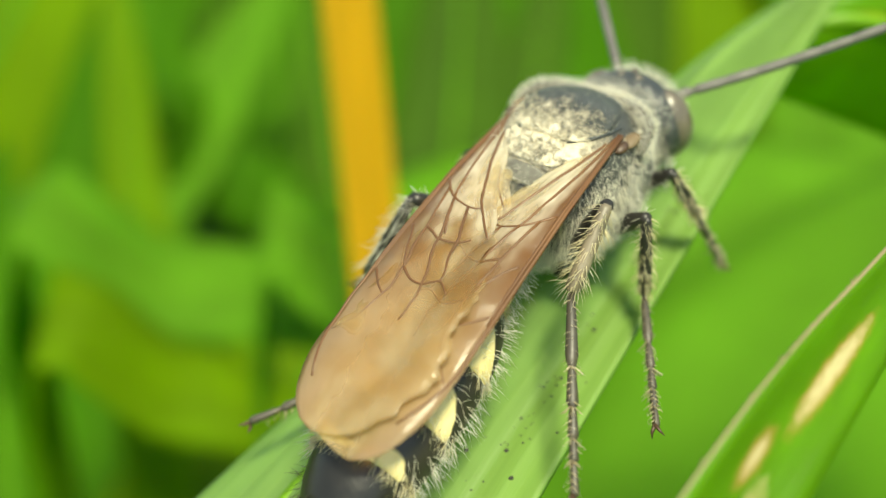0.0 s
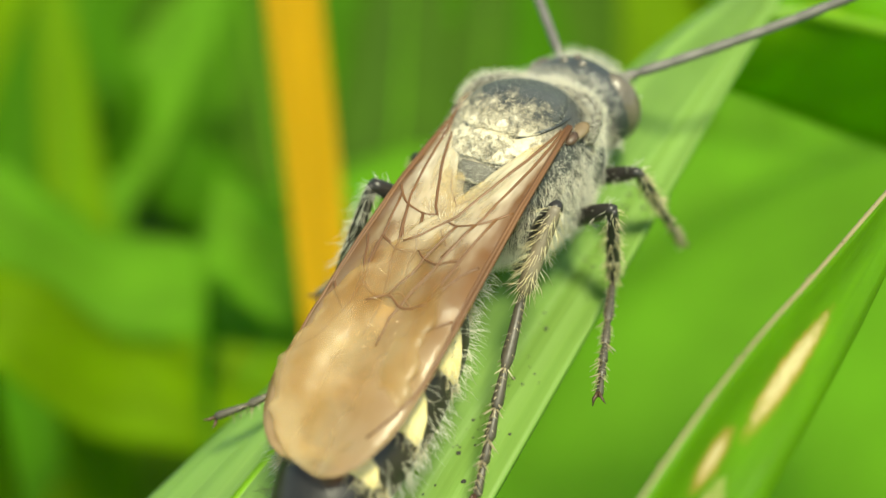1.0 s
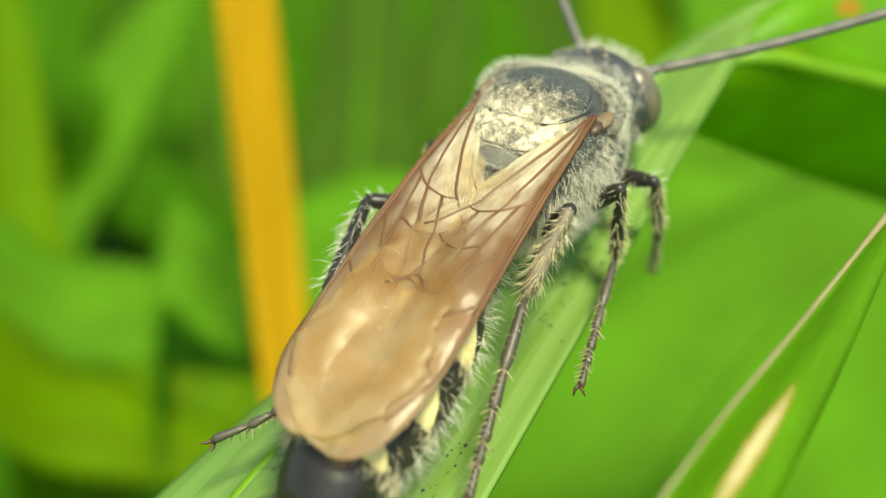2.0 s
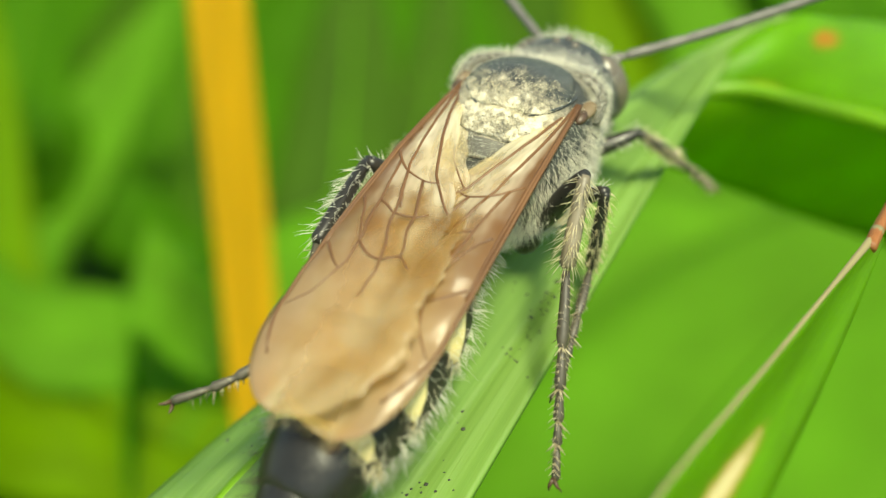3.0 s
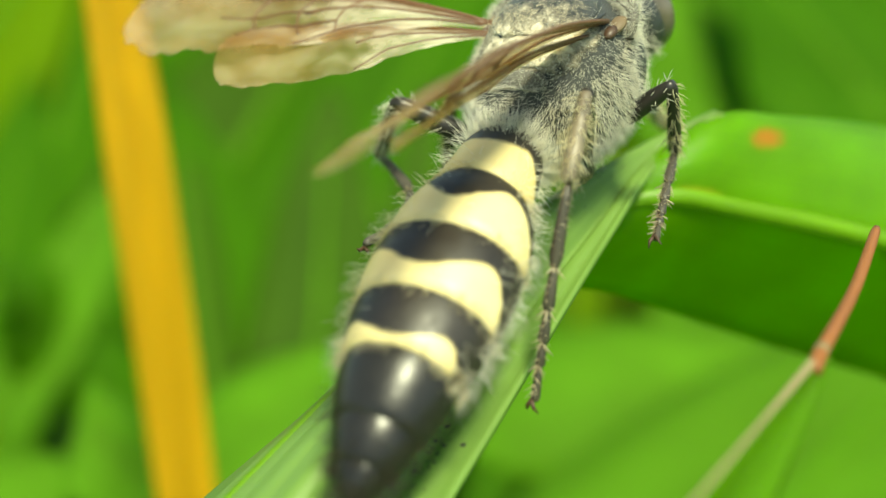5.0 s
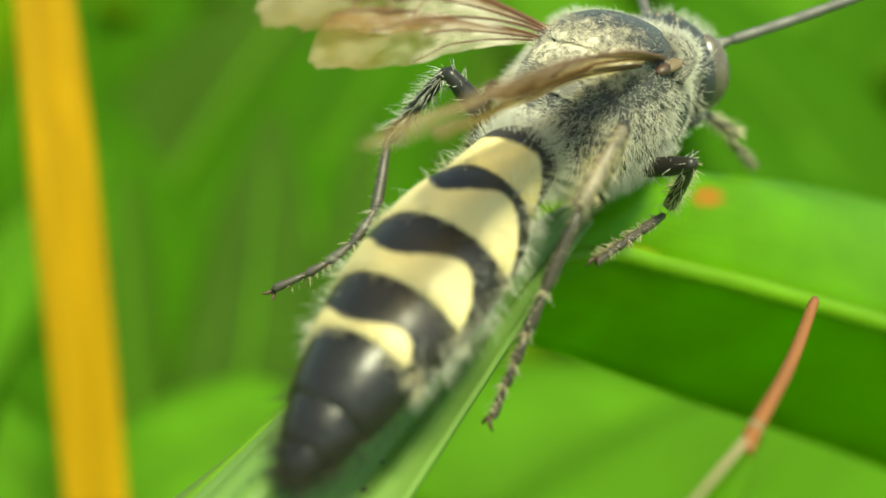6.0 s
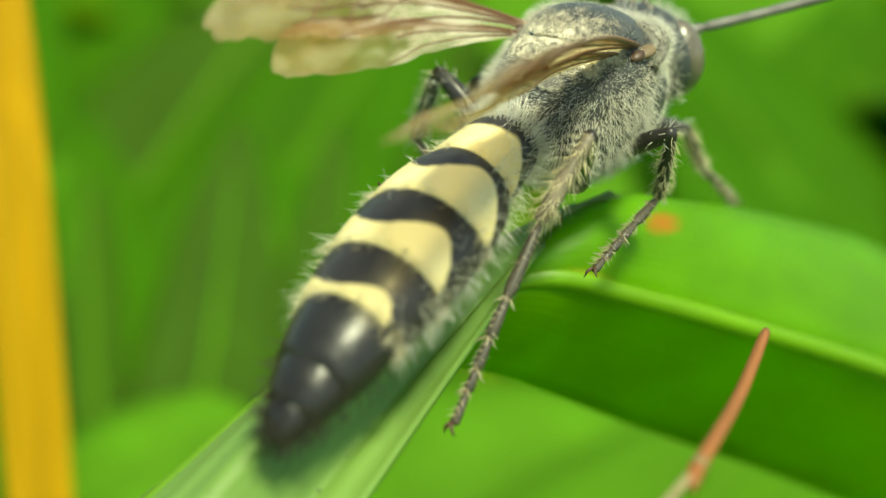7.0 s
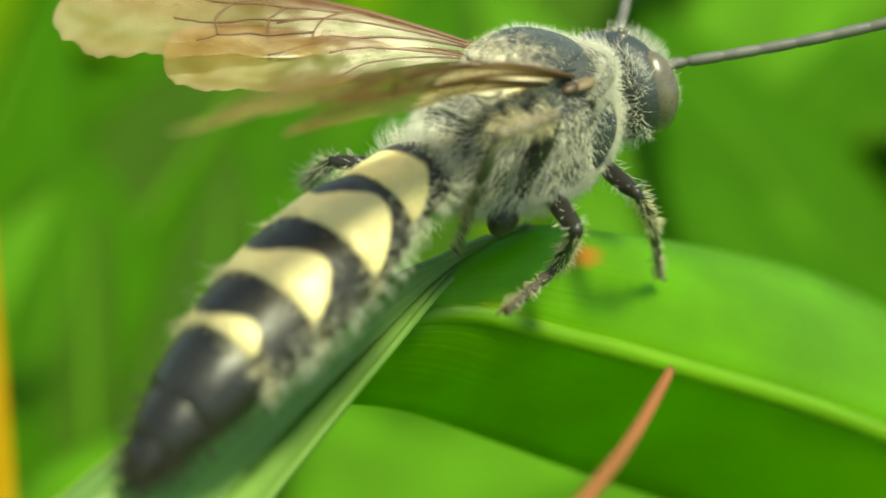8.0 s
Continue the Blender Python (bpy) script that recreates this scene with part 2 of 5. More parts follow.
def unit(v):
    return v / (np.linalg.norm(v) + 1e-12)


def make_mesh(name, verts, faces, material, uv=None, smooth=True):
    me = bpy.data.meshes.new(name)
    me.from_pydata([tuple(float(c) * S for c in p) for p in verts], [], [tuple(int(i) for i in f) for f in faces])
    me.materials.append(material)
    if smooth:
        me.polygons.foreach_set("use_smooth", [True] * len(me.polygons))
    if uv is not None:
        layer = me.uv_layers.new(name="UVMap")
        idx = np.empty(len(me.loops), np.int32)
        me.loops.foreach_get("vertex_index", idx)
        layer.data.foreach_set("uv", np.asarray(uv, np.float32)[idx].ravel())
    me.update()
    return me


def part(name, geo, material, parent=None, label="", smooth=True):
    """One mesh object under a thing or a part. geo: verts, faces and, where the material needs them, uvs, in mm."""
    ob = new(name, make_mesh(name, geo[0], geo[1], material, geo[2] if len(geo) > 2 else None, smooth))
    ob.parent = parent
    return tagged(ob, label)


def joined(*geos):
    vs, fs, us, n = [], [], [], 0
    for g in geos:
        vs += [np.asarray(p, float) for p in g[0]]
        fs += [tuple(i + n for i in f) for f in g[1]]
        us += list(g[2]) if len(g) > 2 else [(0, 0)] * len(g[0])
        n = len(vs)
    return vs, fs, us


def rings_geo(rings, cap=True, uv=None):
    """Skin over rings of equal length."""
    m = len(rings[0])
    vs = [p for r in rings for p in r]
    fs = []
    for i in range(len(rings) - 1):
        for j in range(m):
            k = (j + 1) % m
            fs.append((i * m + j, (i + 1) * m + j, (i + 1) * m + k, i * m + k))
    if cap:
        fs.append(tuple(range(m)))
        fs.append(tuple(reversed(range((len(rings) - 1) * m, len(rings) * m))))
    mid = np.mean(np.asarray(vs, float), axis=0)
    vol = 0.0
    for f in fs:
        p = [np.asarray(vs[i], float) - mid for i in f[:3]]
        vol += p[0] @ np.cross(p[1], p[2])
    if vol < 0:
        fs = [tuple(reversed(f)) for f in fs]
    return (vs, fs) if uv is None else (vs, fs, uv)


def tube(pts, radii, sides=8):
    pts = [np.asarray(p, float) for p in pts]
    rings, side = [], None
    for i, p in enumerate(pts):
        d = unit(pts[min(i + 1, len(pts) - 1)] - pts[max(i - 1, 0)])
        ref = side if side is not None else (V(0, 0, 1) if abs(d[2]) < 0.9 else V(1, 0, 0))
        x = unit(ref - d * (ref @ d))
        side = x
        y = np.cross(d, x)
        r = radii[i] if hasattr(radii, "__len__") else radii
        rings.append([p + r * (math.cos(q) * x + math.sin(q) * y) for q in np.linspace(0, 2 * math.pi, sides, endpoint=False)])
    uv = [(j / sides, i / (len(pts) - 1)) for i in range(len(pts)) for j in range(sides)]
    return rings_geo(rings, True, uv)


def ellipsoid(c, r, n=14, m=20, warp=None):
    rings = []
    for i in range(n + 1):
        th = math.pi * min(max(i / n, 0.012), 0.988)
        ring = []
        for j in range(m):
            ph = 2 * math.pi * j / m
            d = V(math.cos(th), math.sin(th) * math.cos(ph), math.sin(th) * math.sin(ph))
            p = V(*c) + d * V(*r)
            ring.append(warp(p, d) if warp else p)
        rings.append(ring)
    return rings_geo(rings)


def sheet(grid, thick, vspan=(0.0, 1.0)):
    """A thin curved sheet with two faces and edges over a grid of points (rows along, columns across). uv: u across, v along."""
    g = np.asarray(grid, float)
    n, m = g.shape[:2]
    du, dv = np.gradient(g, axis=1), np.gradient(g, axis=0)
    nrm = np.cross(dv, du)
    nrm /= np.linalg.norm(nrm, axis=2, keepdims=True) + 1e-12
    top, bot = g + nrm * thick / 2, g - nrm * thick / 2
    vs = list(top.reshape(-1, 3)) + list(bot.reshape(-1, 3))
    off = n * m
    fs = []
    for i in range(n - 1):
        for j in range(m - 1):
            a_, b_, c_, d_ = i * m + j, i * m + j + 1, (i + 1) * m + j + 1, (i + 1) * m + j
            fs += [(a_, b_, c_, d_), (off + d_, off + c_, off + b_, off + a_)]
    rim = [i * m for i in range(n)] + [(n - 1) * m + j for j in range(1, m)] + [i * m + m - 1 for i in range(n - 2, -1, -1)] + list(range(m - 2, 0, -1))
    for p, q in zip(rim, rim[1:] + rim[:1]):
        fs.append((p, q, off + q, off + p))
    uv = [(j / (m - 1), vspan[0] + (vspan[1] - vspan[0]) * i / (n - 1)) for i in range(n) for j in range(m)] * 2
    return vs, fs, uv


def smooth_path(pts, n):
    """A smooth line through points, in n even steps of its parameter."""
    p = [np.asarray(q, float) for q in pts]
    p = [2 * p[0] - p[1]] + p + [2 * p[-1] - p[-2]]
    out = []
    for k in np.linspace(0, len(pts) - 1, n):
        i = min(int(k), len(pts) - 2)
        t = k - i
        a_, b_, c_, d_ = p[i:i + 4]
        out.append(0.5 * (2 * b_ + (c_ - a_) * t + (2 * a_ - 5 * b_ + 4 * c_ - d_) * t * t + (3 * b_ - a_ - 3 * c_ + d_) * t ** 3))
    return np.array(out)


def hairs(geo, count, length, radius=0.012, lean=(-0.5, 0, 0), spread=0.35, seed=1, keep=None):
    """Thin tapered hairs standing on a mesh, leaning over."""
    rng = np.random.default_rng(seed)
    vs = np.array([np.asarray(p, float) for p in geo[0]])
    tri = [(f[0], f[i], f[i + 1]) for f in geo[1] if len(f) <= 4 for i in range(1, len(f) - 1)]
    tri = np.array(tri)
    a_, b_, c_ = vs[tri[:, 0]], vs[tri[:, 1]], vs[tri[:, 2]]
    cr = np.cross(b_ - a_, c_ - a_)
    area = np.linalg.norm(cr, axis=1) + 1e-12
    centre = vs.mean(axis=0)
    pick = rng.choice(len(tri), count, p=area / area.sum())
    r1, r2 = np.sqrt(rng.random(count)), rng.random(count)
    pos = (1 - r1)[:, None] * a_[pick] + (r1 * (1 - r2))[:, None] * b_[pick] + (r1 * r2)[:, None] * c_[pick]
    nr = cr[pick] / area[pick][:, None]
    ov, of = [], []
    for p, d in zip(pos, nr):
        if keep is not None and not keep(p, d, rng):
            continue
        ln = length * rng.uniform(0.55, 1.15)
        w = unit(d + V(*lean) * rng.uniform(0.6, 1.3) + rng.normal(0, spread, 3))
        if w @ d < 0.1:
            w = unit(w + d * 0.6)
        x = unit(np.cross(w, rng.normal(0, 1, 3)))
        y = np.cross(w, x)
        droop = unit(V(*lean) + V(1e-6, 0, 0)) * 0.12 * ln
        n = len(ov)
        mid, tip = p + w * ln * 0.55, p + w * ln + droop
        for base, rr in ((p - w * 0.03, radius), (mid, radius * 0.75)):
            ov += [base + rr * (math.cos(q) * x + math.sin(q) * y) for q in (0, 2.094, 4.189)]
        ov.append(tip)
        for j in range(3):
            k = (j + 1) % 3
            of += [(n + j, n + k, n + 3 + k, n + 3 + j), (n + 3 + j, n + 3 + k, n + 6)]
    return ov, of


def hair_part(name, geo, material, parent, **kw):
    ob = part(name, hairs(geo, **kw), material, parent)
    return tagged(ob, kind="stuff")


# ---------------------------------------------------------------- ground
def rough_ground():
    rng = np.random.default_rng(3)
    xs = np.concatenate([-np.geomspace(5.0e6, 900, 14), np.linspace(-700, 700, 29), np.geomspace(900, 5.0e6, 14)])
    vs = [(x, y, -130 + (6 * noise.noise(Vector((x * 0.012, y * 0.012, 0))) if max(abs(x), abs(y)) < 800 else 0)) for y in xs for x in xs]
    n = len(xs)
    fs = [(j * n + i, j * n + i + 1, (j + 1) * n + i + 1, (j + 1) * n + i) for j in range(n - 1) for i in range(n - 1)]
    g = part("ground", (vs, fs), SOIL)
    tagged(g, "mossy green-brown earth under the grass", "ground", kind="structure")


rough_ground()


def blade_grid(spine, widths, side, fold=0.15, cols=7, twist=None):
    """Grid for a grass blade: a spine, half-widths, a sideways vector, and a channelled section."""
    g = []
    n = len(spine)
    for i in range(n):
        d = unit(spine[min(i + 1, n - 1)] - spine[max(i - 1, 0)])
        s = np.asarray(side, float)
        if twist is not None:
            q = twist * i / (n - 1)
            s = Matrix.Rotation(q, 3, Vector(d)) @ Vector(s)
            s = np.array(s)
        x = unit(s - d * (s @ d))
        up = np.cross(x, d)
        g.append([spine[i] + x * widths[i] * c + up * widths[i] * fold * (abs(c) ** 1.5 - 0.4) for c in np.linspace(-1, 1, cols)])
    return g


def grass_blade(label, spine_pts, width, side, material, fold=0.2, tip=True, group="", n=18, twist=None, name="grass_blade", rib=True):
    sp = smooth_path(spine_pts, n)
    t = np.linspace(0, 1, n)
    w = width / 2 * (np.clip(1.02 - t ** 5, 0.02, 1) if tip else np.ones(n)) * (0.75 + 0.25 * np.minimum(1, t * 3))
    root = new(name)
    tagged(root, label, "grass blade", group)
    part("blade", sheet(blade_grid(sp, w, side, fold, 7, twist), max(0.12, width * 0.03)), material, root)
    if rib:
        part("midrib", tube(sp - V(0, 0, 0.02), np.maximum(0.02, w * 0.07), 6), material if width < 4.5 else (GREENS[1] if material in GREENS else MIDRIB), root, "raised midrib")
    return root


# ---------------------------------------------------------------- the blade that the wasp walks on
UPN = V(-0.309, 0, 0.951)


def perch_blade():
    root = new("grass_blade")
    tagged(root, "broad pale green grass blade with dark specks, bent over", "grass blade")
    right = smooth_path([(-41.6, -9.9, -17.4), (-27.4, -6.9, -12.8), (-12.2, -3.6, -7.85), (-3.6, -1.8, -5.05), (3.0, -0.4, -2.9), (6.9, 0.35, -1.7), (9.0, -0.3, -0.9)], 44)
    left = smooth_path([(-46, 4.4, -19.8), (-30, 4.8, -14.3), (-17.4, 4.7, -10.25), (-9, 4.3, -7.8), (-2.6, 3.6, -5.9), (2.5, 3.3, -4.2), (6.4, 2.0, -2.6), (8.95, 0.1, -1.0)], 44)
    g = []
    for r, l in zip(right, left):
        high = np.interp(r[0], [-40, -20, -12, -8, -4, -1, 2, 5, 7, 9], [1.1, 1.3, 1.5, 1.6, 1.85, 2.1, 2.0, 1.2, 0.5, 0.1])
        crest = np.interp(r[0], [-40, -12, -6, 1, 5, 9], [3.4, 3.2, 2.6, 1.9, 1.0, 0.4]) / (np.linalg.norm(l - r) + 0.01)
        crest = min(crest, 0.5)
        row = []
        for k in np.linspace(0, 1, 41):
            c = crest * (k / 0.4) if k < 0.4 else crest + (1 - crest) * (k - 0.4) / 0.6
            q = min(1.0, max(0.0, (k / 0.4 - 0.45) / 0.55))
            arch = 0.12 * min(1.0, k / 0.18) + 0.88 * q * q * (3 - 2 * q) if k < 0.4 else 1 - ((k - 0.4) / 0.6) ** 1.5
            row.append(r + (l - r) * c + UPN * (high * arch + 0.035 * math.cos(48 * k) + 0.014 * math.cos(150 * k)))
        g.append(row)
    top = part("upper_blade", sheet(g, 0.16), PERCH, root, "pale grey-green ribbed surface")
    mid = [row[27] for row in g]
    part("midrib", tube([p - UPN * 0.06 for p in mid[:-2]], 0.20, 8), MIDRIB, root, "low pale midrib")
    # the end of the blade past the bend
    n = 26
    t_edge = smooth_path([(6.9, 1.6, -2.1), (9.0, -0.2, -0.95), (11.4, -0.8, -1.5), (15.8, -1.6, -2.8), (22.7, -2.9, -5.3), (31, -4.5, -9.4)], n)
    m_edge = smooth_path([(4.6, 1.8, -3.2), (6.4, 0.0, -2.6), (8.3, -1.4, -3.25), (12, -3.5, -4.8), (18, -6.2, -7.6), (26, -9.4, -12)], n)
    b_edge = smooth_path([(3.0, 2.6, -4.9), (6.0, 1.9, -5.9), (9.0, 1.3, -7.6), (13.0, -0.2, -10.0), (18.0, -2.9, -12.8), (24.5, -6.6, -16.8)], n)
    g2 = []
    for a_, b_, c_ in zip(t_edge, m_edge, b_edge):
        row = [a_ + (b_ - a_) * k + V(-0.25, -0.3, 0.25) * math.sin(math.pi * k) for k in np.linspace(0, 1, 7)]
        row += [b_ + (c_ - b_) * k + V(-0.25, -0.3, 0.25) * math.sin(math.pi * k) for k in np.linspace(0, 1, 7)[1:]]
        g2.append(row)
    part("drooping_blade", sheet(g2, 0.16), DROOP, root, "bright green end with a rust-red spot")
    part("midrib", tube(m_edge + V(0.06, 0.06, -0.06), 0.30, 12), MIDRIB, root, "pale yellow-green midrib")
    # specks of dirt on the upper blade
    rng = np.random.default_rng(11)
    G = np.array(g)
    blobs = [ellipsoid((0, 0, 0), (1, 1, 0.5), 5, 6)]
    clusters = [(0.49, 0.33), (0.50, 0.26), (0.48, 0.17), (0.52, 0.29), (0.54, 0.32), (0.46, 0.24), (0.62, 0.29), (0.67, 0.30), (0.72, 0.30), (0.77, 0.32), (0.33, 0.20), (0.36, 0.17), (0.29, 0.15), (0.40, 0.85), (0.24, 0.8)]
    for k in range(290):
        cu, cv = clusters[rng.integers(len(clusters))]
        u = min(max(cu + rng.normal(0, 0.022), 0.03), 0.94)
        v = min(max(cv + rng.normal(0, 0.045), 0.02), 0.97)
        fi, fj = u * 43, v * 40
        i, j = int(fi), int(fj)
        p = G[i, j] + (G[i + 1, j] - G[i, j]) * (fi - i) + (G[i, min(40, j + 1)] - G[i, j]) * (fj - j)
        r = rng.uniform(0.022, 0.050) * (1.8 if rng.random() < 0.2 else 1)
        vs = [p + UPN * 0.08 + V(*q) * r * V(1, rng.uniform(0.6, 1.2), 0.8) for q in blobs[0][0]]
        part("speck", (vs, blobs[0][1]), SPECK, root)
    return root


perch_blade()

# ---------------------------------------------------------------- blades close by


def near_blade():
    root = new("grass_blade")
    tagged(root, "green grass blade with a dry red tip and tan patches", "grass blade")
    J, T = V(0.3, -7.6, -2.3), V(5.75, -6.3, -1.9)
    edge = smooth_path([(-30, -9.6, -12.0), (-20, -9.0, -6.6), (-14, -8.75, -3.7), (-10.6, -8.65, -2.5), (-7.2, -8.4, -2.3), (-3.2, -7.95, -2.35), tuple(J)], 36)
    w = smooth_path([(0.3, -1.7, -2.9), (0.35, -1.7, -2.7), (0.4, -1.5, -2.3), (0.4, -1.25, -2.0), (0.4, -0.95, -1.5), (0.4, -0.55, -0.9), (0.2, -0.14, -0.2)], 36)
    g = []
    for p, q in zip(edge, w):
        g.append([p + q * c + V(0.2, 0.5, -0.2) * np.linalg.norm(q) * 0.22 * math.sin(math.pi * c) for c in np.linspace(0, 1, 9)])
    part("blade", sheet(g, 0.14), NEAR, root)
    part("margin", tube(edge, list(np.interp(np.arange(36), [0, 16, 30, 35], [0.03, 0.045, 0.065, 0.12])), 8), MARGIN, root, "thick tan margin, rough with short teeth")
    rng = np.random.default_rng(5)
    teeth = []
    for k in range(110):
        i = rng.uniform(8, 34.5)
        p = edge[int(i)] + (edge[int(i) + 1] - edge[int(i)]) * (i - int(i))
        d = unit(V(rng.normal(0.6, 0.2), rng.normal(0.2, 0.3), rng.normal(0.5, 0.3)))
        teeth.append(tube([p, p + d * rng.uniform(0.08, 0.16)], [0.05, 0.008], 4))
    tagged(part("rough_edge", joined(*teeth), MARGIN, root), kind="stuff")
    tip = smooth_path([tuple(J + V(-0.6, -0.15, -0.12)), tuple(J), tuple((J + T) / 2 + V(0.1, -0.05, -0.12)), tuple(T), tuple(T + V(0.32, 0.08, 0.08))], 14)
    part("rolled_tip", tube(tip, list(np.interp(np.linspace(0, 1, 14), [0, 0.2, 0.75, 1], [0.16, 0.18, 0.13, 0.03])), 8), RED, root, "dry brick-red rolled tip")
    part("node_ring", tube([J - V(0.15, 0.03, 0.02), J, J + V(0.15, 0.03, 0.04)], [0.15, 0.172, 0.165], 10), MARGIN, root, "pale ring below the tip")


near_blade()
grass_blade("dry orange-yellow grass blade standing upright", [(5.0, 24.5, -128), (7.0, 26.7, -60), (8.4, 28.5, -25), (8.8, 29.2, -10), (9.0, 29.6, -3), (9.2, 30.1, 5), (9.4, 30.5, 12)], 3.1, (0.64, -0.77, 0), DRY, 0.12, name="dry_grass_blade", rib=True, n=30)

